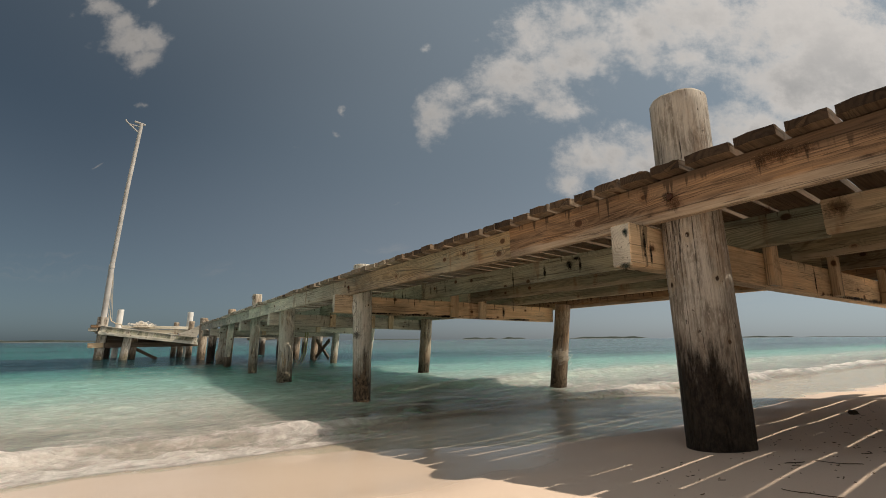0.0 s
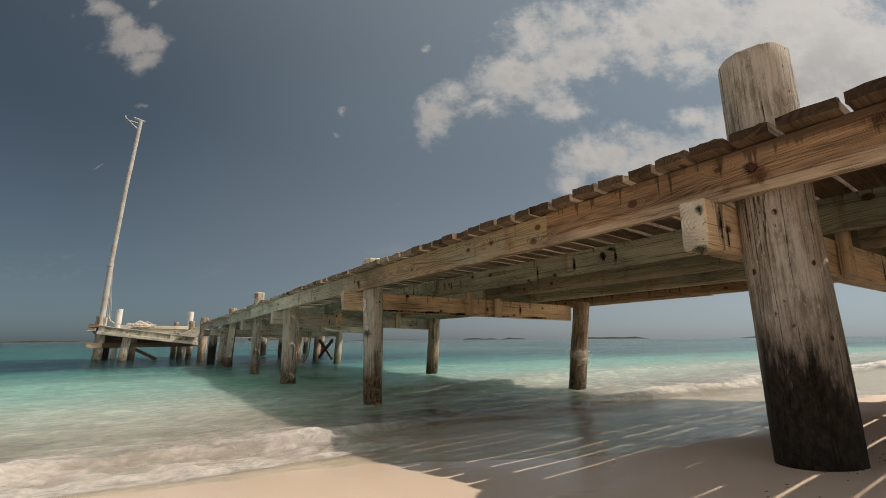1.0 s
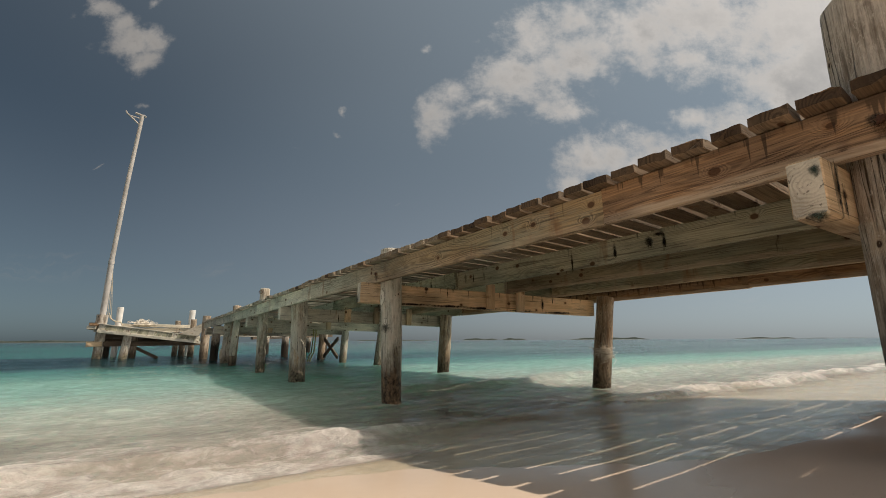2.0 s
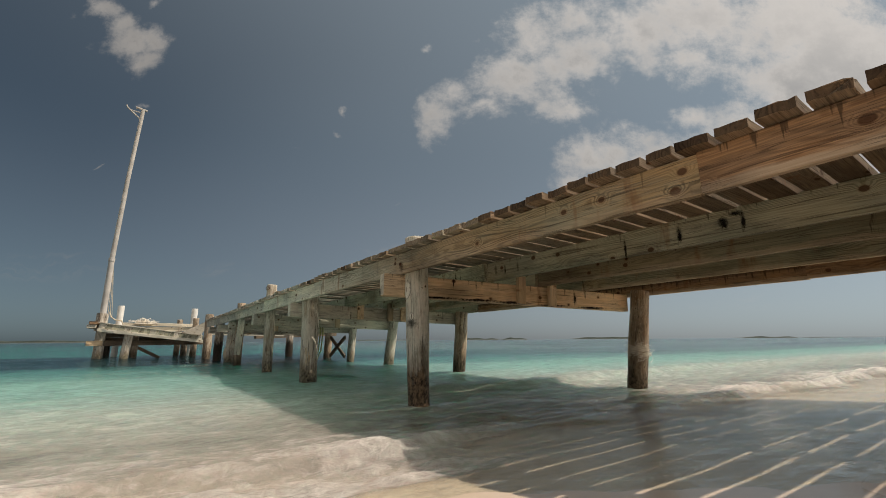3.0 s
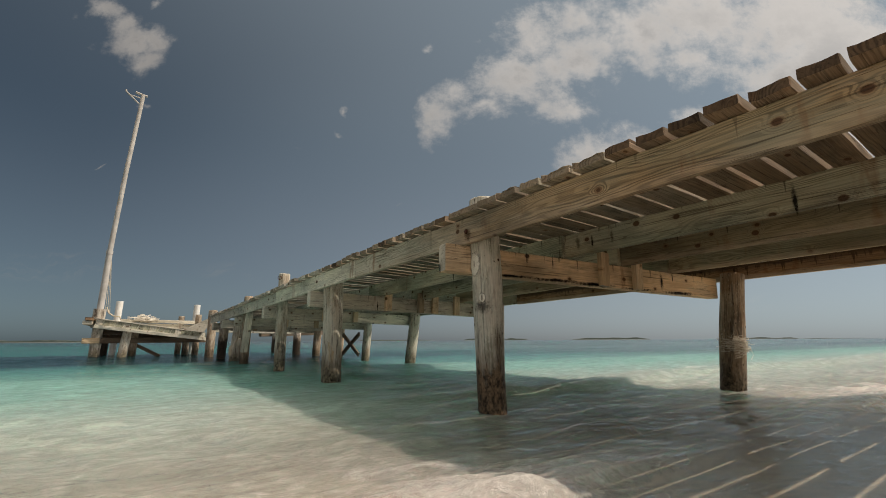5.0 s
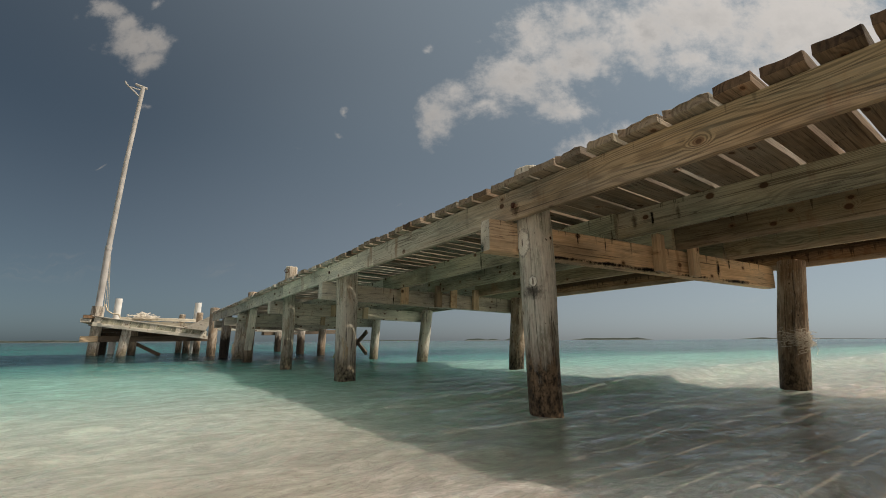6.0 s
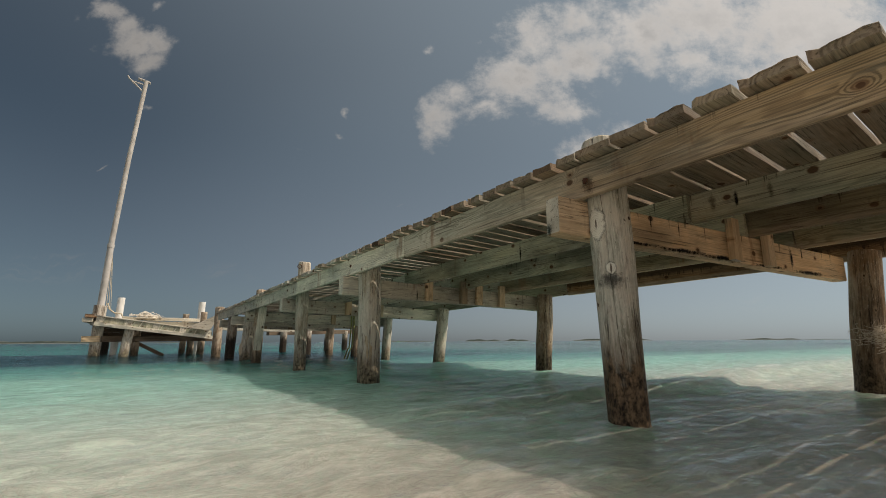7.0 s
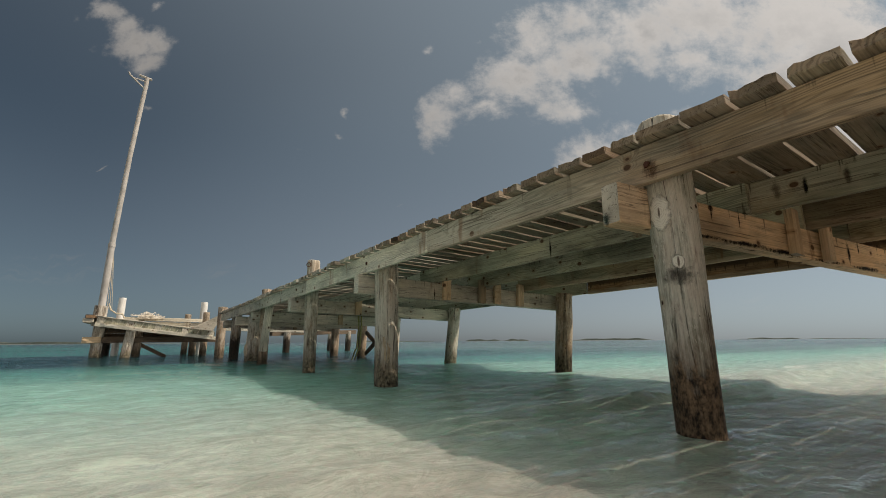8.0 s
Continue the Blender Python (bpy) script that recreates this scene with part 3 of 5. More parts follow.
def board_bm(length, wide, high, chamfer=0.004, segs=1, wobble=0.0, seed=0):
    """A sawn board along x, from 0 to length, with eased and slightly uneven edges."""
    rng = random.Random(seed)
    bm = bmesh.new()
    a, b, c = wide / 2, high / 2, chamfer
    prof = [(-a + c, -b), (a - c, -b), (a, -b + c), (a, b - c), (a - c, b), (-a + c, b), (-a, b - c), (-a, -b + c)]
    rings = []
    xs = [0.0, c] + [length * k / segs for k in range(1, segs)] + [length - c, length]
    for k, x in enumerate(xs):
        end = k in (0, len(xs) - 1)
        f = 1.0 - (c / max(a, b) if end else 0.0)
        dy, dz = rng.uniform(-wobble, wobble), rng.uniform(-wobble, wobble)
        rings.append([bm.verts.new((x + (rng.uniform(-wobble, wobble) if end else 0), y * f + dy + rng.uniform(-wobble, wobble) * 0.5, z * f + dz + rng.uniform(-wobble, wobble) * 0.5)) for y, z in prof])
    for p, q in zip(rings, rings[1:]):
        for k in range(8):
            bm.faces.new((p[k], q[k], q[(k + 1) % 8], p[(k + 1) % 8]))
    bm.faces.new(rings[0])
    bm.faces.new(rings[-1][::-1])
    bmesh.ops.recalc_face_normals(bm, faces=bm.faces)
    return bm


def along(p, q, roll=0.0):
    """The pose of a piece whose x runs from p towards q, with z as near to up as can be."""
    x = (Vector(q) - Vector(p)).normalized()
    up_ = Vector((0, 0, 1)) if abs(x.z) < 0.9 else Vector((0, -1, 0))
    y = up_.cross(x).normalized()
    z = x.cross(y)
    return Matrix.Translation(p) @ Matrix((x, y, z)).transposed().to_4x4() @ pose(0, 0, 0, roll)


def board(name, p, q, wide, high, mat, parent, label="", chamfer=0.004, wobble=0.002, roll=0.0, seed=0):
    length = (Vector(q) - Vector(p)).length
    return part(name, board_bm(length, wide, high, chamfer, max(1, int(length / 0.5)), wobble, seed), mat, parent, label, along(p, q, roll))


def log_bm(height, r0, r1, seed=0, sides=28, rough=0.02, dome=0.02):
    """A round pile along z, tapered, checked and a little crooked, with a worn top."""
    rng = random.Random(seed)
    bm = bmesh.new()
    steps = max(6, int(height / 0.08))
    off_v = Vector((seed * 3.7, seed * 1.3, 0))
    rings = []
    levels = [height * k / steps for k in range(steps)] + [height - dome * 0.6, height - dome * 0.15, height]
    for k, z in enumerate(levels):
        f = z / height
        r = r0 + (r1 - r0) * f
        if k >= steps:
            r *= (1.0, 0.965, 0.90)[k - steps]
        cx, cy = 0.012 * math.sin(2.1 * f + seed), 0.012 * math.sin(2.7 * f + 2 * seed)
        ring = []
        for s in range(sides):
            a = 2 * math.pi * s / sides
            d = noise.noise(Vector((1.6 * math.cos(a), 1.6 * math.sin(a), z * 1.4)) + off_v) * rough * 1.2
            d += noise.noise(Vector((7 * math.cos(a), 7 * math.sin(a), z * 0.9)) + off_v) * rough * 0.35
            ring.append(bm.verts.new((cx + (r + d) * math.cos(a), cy + (r + d) * math.sin(a), z + (rng.uniform(-0.004, 0.004) if k >= steps else 0))))
        rings.append(ring)
    for p, q in zip(rings, rings[1:]):
        for s in range(sides):
            bm.faces.new((p[s], p[(s + 1) % sides], q[(s + 1) % sides], q[s]))
    bm.faces.new(rings[-1])
    bm.faces.new(rings[0][::-1])
    return bm


def pile(name, base, top, r0, r1, mat, parent, label="", seed=0, rough=0.012):
    b_, t_ = Vector(base), Vector(top)
    m = Matrix.Translation(b_) @ (t_ - b_).to_track_quat("Z", "Y").to_matrix().to_4x4()
    return part(name, log_bm((t_ - b_).length, r0, r1, seed, rough=rough), mat, parent, label, m, True)


def tube_bm(points, radius, sides=8):
    """A round strand through the points."""
    bm = bmesh.new()
    pts = [Vector(p) for p in points]
    rings = []
    for k, p in enumerate(pts):
        d = (pts[min(k + 1, len(pts) - 1)] - pts[max(k - 1, 0)]).normalized()
        u = d.orthogonal().normalized() if k == 0 else (u - d * u.dot(d)).normalized()
        v = d.cross(u)
        r = radius(k / max(1, len(pts) - 1)) if callable(radius) else radius
        rings.append([bm.verts.new(p + (u * math.cos(2 * math.pi * s / sides) + v * math.sin(2 * math.pi * s / sides)) * r) for s in range(sides)])
    for p, q in zip(rings, rings[1:]):
        for s in range(sides):
            bm.faces.new((p[s], p[(s + 1) % sides], q[(s + 1) % sides], q[s]))
    bm.faces.new([bm.verts.new(v.co) for v in rings[0][::-1]])
    bm.faces.new([bm.verts.new(v.co) for v in rings[-1]])
    return bm


def grid_mesh(name, xs, ys, zs, mat, foam=None):
    nx, ny = len(xs), len(ys)
    co = np.empty((ny, nx, 3))
    co[..., 0], co[..., 1], co[..., 2] = xs[None, :], ys[:, None], zs
    k = (np.arange(ny - 1)[:, None] * nx + np.arange(nx - 1)[None, :]).ravel()
    quads = np.stack((k, k + 1, k + nx + 1, k + nx), 1)
    me = bpy.data.meshes.new(name)
    me.vertices.add(nx * ny), me.loops.add(quads.size), me.polygons.add(len(quads))
    me.vertices.foreach_set("co", co.ravel())
    me.loops.foreach_set("vertex_index", quads.ravel().astype(np.int32))
    me.polygons.foreach_set("loop_start", np.arange(0, quads.size, 4, dtype=np.int32))
    me.polygons.foreach_set("use_smooth", np.ones(len(quads), dtype=bool))
    me.update(calc_edges=True)
    if foam is not None:
        me.attributes.new("foam", "FLOAT", "POINT").data.foreach_set("value", foam.ravel().astype(np.float32))
    me.materials.append(mat)
    return new(name, me)


def graded(lo, fine_lo, fine_hi, hi, step, grow):
    mid = list(np.arange(fine_lo, fine_hi, step))
    s, out, a = step, [], mid[-1]
    while a < hi:
        s *= grow
        a += s
        out.append(min(a, hi))
    s, out2, a = step, [], mid[0]
    while a > lo:
        s *= grow
        a -= s
        out2.append(max(a, lo))
    return np.array(out2[::-1] + mid + out)


# ---- ground and sea ----
def sand_height(x, y):
    z = np.interp(y + 0.10 * np.sin(0.8 * x + 1.0) + 0.05 * np.sin(2.1 * x), [-60, -12, -4, 0, 1.1, 2.0, 2.8, 3.2, 3.7, 5.2, 9, 15, 25, 60, 4000],
                  [4.0, 1.3, 0.62, 0.33, 0.215, 0.128, 0.070, 0.040, -0.015, -0.19, -0.50, -1.1, -2.0, -3.5, -9.0])
    return z + 0.006 * np.sin(5.1 * x + 2.0 * y) * np.sin(3.3 * y - 1.7 * x) * (np.abs(y) < 12)


xs = graded(-3500, -4.0, 10.0, 3500, 0.07, 1.11)
ys = graded(-400, -1.0, 8.0, 4500, 0.06, 1.09)
ground = grid_mesh("ground", xs, ys, sand_height(xs[None, :], ys[:, None]), sand_mat)
tagged(ground, "pale pinkish sand beach sloping into the shallows, wet near the water", "beach", kind="structure")

xs = graded(-3500, -2.6, 9.0, 3500, 0.032, 1.09)
ys = graded(1.0, 1.4, 8.0, 4500, 0.027, 1.045)
X, Y = np.meshgrid(xs, ys)


def ridge(y0, tall, front_w, back_w):
    d = Y - y0
    return tall * np.exp(-np.where(d < 0, (d / front_w) ** 2, (d / back_w) ** 2))


def wobbly(k, seed):
    return 0.10 * np.sin(k * 1.3 * X + seed) + 0.06 * np.sin(k * 3.1 * X + 2 * seed) + 0.025 * np.sin(k * 7.7 * X + 3 * seed)


def value_noise(u, v, seed):
    rng = np.random.RandomState(seed)
    g = rng.rand(64, 64)
    iu, iv = np.floor(u).astype(int), np.floor(v).astype(int)
    fu, fv = u - iu, v - iv
    fu, fv = fu * fu * (3 - 2 * fu), fv * fv * (3 - 2 * fv)
    a = g[iu % 64, iv % 64] * (1 - fu) + g[(iu + 1) % 64, iv % 64] * fu
    b = g[iu % 64, (iv + 1) % 64] * (1 - fu) + g[(iu + 1) % 64, (iv + 1) % 64] * fu
    return a * (1 - fv) + b * fv


def froth_noise(scale, seed, octaves=4):
    total, norm = 0.0, 0.0
    for k in range(octaves):
        total = total + value_noise(X * scale * 2.1 ** k, Y * scale * 1.25 * 2.1 ** k, seed + k) * 0.55 ** k
        norm += 0.55 ** k
    return total / norm


near_f = np.exp(-np.maximum(Y - 6.0, 0) / 18.0)
crest = 3.62 + wobbly(1.0, 1.0)
left = 1 / (1 + np.exp(np.clip((X - 1.5) / 0.30, -50, 50)))
right = 1 / (1 + np.exp(np.clip(-(X - 4.6) / 0.4, -50, 50)))
Z = 0.045 * np.exp(-np.maximum(Y - 2.6, 0) / 1.3)
Z += ridge(crest, 0.035 + 0.03 * left + 0.03 * right, 0.09, 0.32)
Z += ridge(6.3 + 2 * wobbly(0.5, 2.0), 0.085, 0.15, 0.7) * (0.25 + 0.75 / (1 + np.exp(np.clip(-(X - 2.8) / 0.4, -50, 50)))) + ridge(10.4 + 2.5 * wobbly(0.4, 4.0), 0.055, 0.5, 1.1)
Z += ridge(15.5 + 3 * wobbly(0.3, 5.0), 0.05, 0.7, 1.6) + ridge(24 + 4 * wobbly(0.2, 6.0), 0.06, 1.0, 2.5)
Z += 0.04 * (value_noise(X * 1.7, Y * 3.4, 3) - 0.5) * near_f + 0.034 * (value_noise(X * 3.2, Y * 7.0, 4) - 0.5) * near_f * np.minimum(1, np.maximum(Y - 3.2, 0) / 0.8) + 0.012 * (value_noise(X * 8.0, Y * 15.0, 15) - 0.5) * near_f
Z += 0.05 * (value_noise(X * 0.35, Y * 0.8, 5) - 0.5) * np.minimum(1, np.maximum(Y - 6, 0) / 6)
# foam: a low bore running up the open sand, the broken crest behind it, thin lace between them
swash = 3.04 + 0.6 * wobbly(0.8, 3.0)
foam = ridge(swash + 0.10, 0.60 * left + 0.20 * right, 0.10, 0.46)
foam += ridge(crest + 0.05, 0.26 * left + 0.17 + 0.36 * right, 0.16, 0.55) * (0.35 + 0.9 * value_noise(X * 2.1, Y * 2.1, 9))
foam += ridge(crest + 0.9, 0.16 * left + 0.20 * right, 0.9, 0.9) * (0.3 + 0.9 * value_noise(X * 1.3, Y * 3.1, 10))
foam += ridge(6.75 + 2 * wobbly(0.5, 2.0), 0.34, 0.12, 0.30) * right * value_noise(X * 1.5, Y * 2.0, 12)
broken = froth_noise(7.0, 21)
foam = foam * (0.45 + 1.1 * broken)
Z += np.clip(foam - 0.15, 0, 0.8) * (0.03 + 0.09 * np.clip(broken - 0.35, 0, 1)) * (Y < 7.5)
film = 1.75 + 1.22 * left + 0.5 * wobbly(0.8, 3.0)
sheet = sand_height(X, Y) + np.clip((Y - film) * 0.03, -0.03, 0.006) + 0.004 * (value_noise(X * 6, Y * 10, 14) - 0.3)
Z = np.where(Y < 4.0, np.maximum(Z - 0.25 * left * np.clip(swash - Y, 0, 0.4), sheet), Z)
sea = grid_mesh("water", xs, ys, Z, sea_mat, foam)
tagged(sea, "clear shallow sea turning turquoise, small foaming waves at the shore", "sea", kind="structure")

# ---- islands on the horizon ----
def island(az0, az1, dist, tall, seed, label):
    """A long low island between two bearings, counted from straight ahead to the right."""
    thing = tagged(new("island"), label, "island")
    rng = random.Random(seed)
    count = 60
    for name, mat, z0, z1, push in (("shore", beach_rock, -1.0, 0.18, 0.0), ("scrub", scrub, 0.0, 1.0, 6.0)):
        bm = bmesh.new()
        rows = []
        for k in range(count + 1):
            f = k / count
            tan = az0 + (az1 - az0) * f
            d = (FWD + SIDE * tan) * dist
            env = min(1.0, 6 * f, 6 * (1 - f)) ** 0.7
            h = tall * env * (0.55 + 0.45 * noise.noise(Vector((f * 4 + seed, seed, 0))) + 0.16 * noise.noise(Vector((f * 30, seed, 3))))
            away = FWD * (push + 0.0)
            rows.append([bm.verts.new(d + away + Vector((0, 0, -2.0))), bm.verts.new(d + away + FWD * 6 + Vector((0, 0, max(0.2, h * z1)))),
                         bm.verts.new(d + away + FWD * 60 + Vector((0, 0, max(0.2, h * z1 * rng.uniform(0.85, 1.1))))), bm.verts.new(d + away + FWD * 90 + Vector((0, 0, -2.0)))])
        for p, q in zip(rows, rows[1:]):
            for a in range(3):
                bm.faces.new((p[a], q[a], q[a + 1], p[a + 1]))
        part(name, bm, mat, thing, m=None)
    return thing


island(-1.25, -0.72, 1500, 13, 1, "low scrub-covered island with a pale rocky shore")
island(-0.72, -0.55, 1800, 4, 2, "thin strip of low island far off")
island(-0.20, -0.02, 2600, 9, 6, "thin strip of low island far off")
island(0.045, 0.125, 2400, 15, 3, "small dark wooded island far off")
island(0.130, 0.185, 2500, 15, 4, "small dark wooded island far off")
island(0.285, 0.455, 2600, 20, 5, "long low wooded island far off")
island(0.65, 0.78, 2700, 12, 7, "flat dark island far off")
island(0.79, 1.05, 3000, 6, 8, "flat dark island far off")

# ---- pier ----
pier = tagged(new("pier"), "long weathered timber pier on round piles with gapped deck planks", "pier")
FALL = 0.022


def drop(x, y=3.0):
    """How much lower the timberwork lies towards its far side and its seaward end."""
    return -FALL * (x - 2.0) + float(np.interp(y, [-7, 0.3, 2.3, 5.25, 7.45, 8.0, 9.6, 10.75, 12.3, 14.6, 18.3, 22], [0.165, 0.038, 0.003, -0.006, -0.026, -0.045, -0.06, -0.08, -0.105, -0.145, -0.165, -0.18]))


# near row of piles: base x, y, z, top x, y, z, radii, wood
NEAR = [((2.215, 1.083, -0.5), (2.208, 1.103, 2.035), 0.154, 0.143, pile_dark, "thick dark-stained post with a sawn top"),
        ((2.225, 5.20, -0.8), (2.20, 5.27, 1.68), 0.108, 0.117, pile_knotty, "knotty grey post with long drying cracks"),
        ((2.22, 8.66, -1.1), (2.21, 8.66, 1.43), 0.138, 0.132, pile_pale, "bleached post with a pale scar"),
        ((2.25, 11.52, -1.4), (2.26, 11.50, 1.84), 0.098, 0.105, pile_pale, "slim grey post standing above the deck"),
        ((2.18, 14.40, -1.8), (2.27, 14.80, 1.66), 0.10, 0.11, pile_brown, "brown post standing above the deck"),
        ((2.20, 15.90, -1.9), (2.36, 16.1, 1.30), 0.18, 0.165, pile_pale, ""),
        ((2.20, 18.22, -2.0), (2.30, 18.35, 1.35), 0.14, 0.13, pile_dark, ""),
        ((2.20, 20.6, -2.2), (2.28, 20.9, 1.66), 0.14, 0.14, pile_brown, ""),
        ((2.30, -3.0, 0.0), (2.28, -3.0, 2.0), 0.16, 0.16, pile_dark, "")]
FAR = [((5.80, 0.95, -0.5), (5.78, 1.0, 1.25), 0.14, 0.13, pile_brown),
       ((5.31, 4.97, -0.8), (5.48, 4.85, 1.27), 0.130, 0.122, pile_brown),
       ((5.30, 8.90, -1.0), (5.40, 8.82, 1.20), 0.135, 0.125, pile_brown),
       ((5.12, 11.78, -1.3), (5.47, 11.86, 1.16), 0.13, 0.12, pile_pale),
       ((5.25, 14.4, -1.6), (5.45, 14.45, 1.12), 0.12, 0.11, pile_pale),
       ((5.25, 16.4, -1.8), (5.45, 16.5, 1.10), 0.13, 0.12, pile_brown),
       ((5.30, 18.6, -2.0), (5.50, 18.8, 1.08), 0.14, 0.13, pile_brown),
       ((5.40, 21.0, -2.2), (5.40, 21.0, 1.05), 0.15, 0.14, pile_dark),
       ((5.35, 24.4, -2.2), (5.40, 24.4, 1.05), 0.15, 0.14, pile_dark),
       ((9.3, 27.2, -2.2), (9.4, 27.2, 1.05), 0.15, 0.14, pile_dark), ((8.6, 28.0, -2.2), (8.7, 28.0, 1.05), 0.15, 0.14, pile_dark),
       ((5.7, -3.0, 0.0), (5.7, -3.0, 1.3), 0.15, 0.15, pile_dark)]
POSTS, CAP_BEAMS, RUNS = [], [], {}
for k, (b_, t_, r0, r1, mat, label) in enumerate(NEAR):
    POSTS.append(pile("post", b_, t_, r0, r1, mat, pier, label, 11 + k))
for k, (b_, t_, r0, r1, mat) in enumerate(FAR):
    pile("post", b_, t_, r0, r1, mat, pier, "", 31 + k)

# cap beams bolted to the piles, with their near end standing out past the stringer
CAPS = [(1.86, 1.31, 6.1, 1.14, wood_cap), (1.87, 5.39, 5.40, 5.04, wood_cap), (1.93, 8.88, 5.48, 8.98, wood_grey), (1.95, 11.70, 5.6, 12.02, wood_grey),
        (1.98, 14.78, 5.6, 14.65, wood_grey), (1.98, 16.72, 5.6, 16.7, wood_grey), (2.0, 18.65, 5.6, 19.0, wood_grey), (2.35, 21.42, 5.6, 21.2, wood_grey), (1.9, -2.8, 6.0, -2.8, wood_cap)]
for k, (x0, y0, x1, y1, mat) in enumerate(CAPS):
    CAP_BEAMS.append(board("cap_beam", (x0, y0, 1.190 + drop(x0, y0)), (x1, y1, 1.190 + drop(x1, y1)), 0.115, 0.225, mat, pier, "stained cap beam" if k < 3 else "", 0.008, 0.002, seed=50 + k))

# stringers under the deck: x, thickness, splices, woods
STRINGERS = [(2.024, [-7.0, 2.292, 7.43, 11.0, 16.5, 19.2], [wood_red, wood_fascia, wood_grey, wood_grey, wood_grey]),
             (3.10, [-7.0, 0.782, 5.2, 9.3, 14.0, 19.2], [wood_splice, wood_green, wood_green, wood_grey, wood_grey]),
             (3.85, [-7.0, 1.2, 5.15, 9.2, 14.0, 19.2], [wood_olive_shaded, wood_olive_shaded, wood_green, wood_grey, wood_grey]),
             (4.65, [-7.0, 1.25, 5.1, 9.0, 14.0, 19.2], [wood_olive_shaded, wood_olive_shaded, wood_olive_shaded, wood_grey, wood_grey]),
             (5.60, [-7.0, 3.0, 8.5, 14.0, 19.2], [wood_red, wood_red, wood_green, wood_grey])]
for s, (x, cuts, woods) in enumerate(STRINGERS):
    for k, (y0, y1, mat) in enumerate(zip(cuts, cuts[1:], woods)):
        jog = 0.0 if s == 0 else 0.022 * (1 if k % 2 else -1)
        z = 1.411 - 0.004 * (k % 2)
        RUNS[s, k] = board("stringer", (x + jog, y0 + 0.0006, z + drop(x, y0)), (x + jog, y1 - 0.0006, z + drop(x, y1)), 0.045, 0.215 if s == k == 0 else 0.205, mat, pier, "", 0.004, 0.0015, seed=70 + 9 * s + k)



def run_at(s, y):
    """The length of stringer that passes y."""
    cuts = STRINGERS[s][1]
    return RUNS[s, next(k for k in range(len(cuts) - 1) if cuts[k] <= y <= cuts[k + 1])]


# short upright cleats that pin the stringers to the cap beams
CLEATS = [(0, (3.33, 4.42, 5.55)), (1, (3.55, 4.02)), (2, (3.17, 3.77, 4.06, 4.51)), (3, (3.2, 3.9)), (4, (3.2, 4.0)), (6, (3.3, 4.1))]
for c, places in CLEATS:
    x0, y0, x1, y1, mat = CAPS[c]
    for k, x in enumerate(places):
        y = y0 + (y1 - y0) * (x - x0) / (x1 - x0) - 0.086
        z = 1.08 + drop(x, y)
        board("cleat", (x, y, z), (x + 0.01, y, z + 0.32), 0.115, 0.05, wood_splice if k % 2 else wood_cap, pier, "", 0.004, 0.002, 0.0, 120 + 7 * c + k)

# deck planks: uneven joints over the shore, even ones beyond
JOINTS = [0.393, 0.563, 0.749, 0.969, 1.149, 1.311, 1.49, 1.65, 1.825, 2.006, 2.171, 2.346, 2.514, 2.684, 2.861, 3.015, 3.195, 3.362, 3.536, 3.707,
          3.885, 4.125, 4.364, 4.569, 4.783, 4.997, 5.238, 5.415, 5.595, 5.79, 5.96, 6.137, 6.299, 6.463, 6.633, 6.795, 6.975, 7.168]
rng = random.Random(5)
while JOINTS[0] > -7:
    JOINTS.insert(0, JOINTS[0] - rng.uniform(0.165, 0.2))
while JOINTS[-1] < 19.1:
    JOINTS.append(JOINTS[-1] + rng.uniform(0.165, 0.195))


def plank_mesh(length, wide, high, mat, seed):
    """A deck plank along x with a chipped near end and ragged lower arrises."""
    r_ = random.Random(seed)
    bm = bmesh.new()
    a, h = wide / 2, high / 2
    cols = [-1.0, -0.62, -0.2, 0.25, 0.66, 1.0]
    stations = [0.0, 0.010, 0.05, 0.22, 0.40, 0.6, 0.8, 1.0, 1.2, 1.4, 1.6, 1.85, 2.1, 2.4, 2.7, 3.0, 3.3, 3.6, length - 0.01, length]
    cup = r_.uniform(-0.003, 0.003)
    rings = []
    chip = [r_.uniform(-0.005, 0.006) + (0.014 if r_.random() < 0.15 else 0.0) for c in cols]
    for k, x in enumerate(stations):
        tip = k in (0, len(stations) - 1)
        s_ = 0.985 if tip else 1.0
        low = [(c * a * s_, -h * (0.93 if tip else 1.0) + cup * c * c) for c in cols]
        top = [(c * a * s_, h * (0.90 if tip else 1.0) + cup * c * c - (0.006 * r_.random() if k < 3 else 0.0)) for c in cols[::-1]]
        ring = []
        for n_, (y, z) in enumerate(low + top):
            c = n_ if n_ < 6 else 11 - n_
            edge = c in (0, 5)
            ring.append(bm.verts.new((x + (chip[c] if k < 2 else 0.0), y + (r_.uniform(-0.0035, 0.0035) if edge else 0.0), z + r_.uniform(-0.0015, 0.0015))))
        rings.append(ring)
    for p_, q_ in zip(rings, rings[1:]):
        for n_ in range(12):
            bm.faces.new((p_[n_], q_[n_], q_[(n_ + 1) % 12], p_[(n_ + 1) % 12]))
    bm.faces.new(rings[0])
    bm.faces.new(rings[-1][::-1])
    bmesh.ops.recalc_face_normals(bm, faces=bm.faces)
    me = bpy.data.meshes.new("plank")
    bm.to_mesh(me)
    bm.free()
    me.materials.append(mat)
    return me


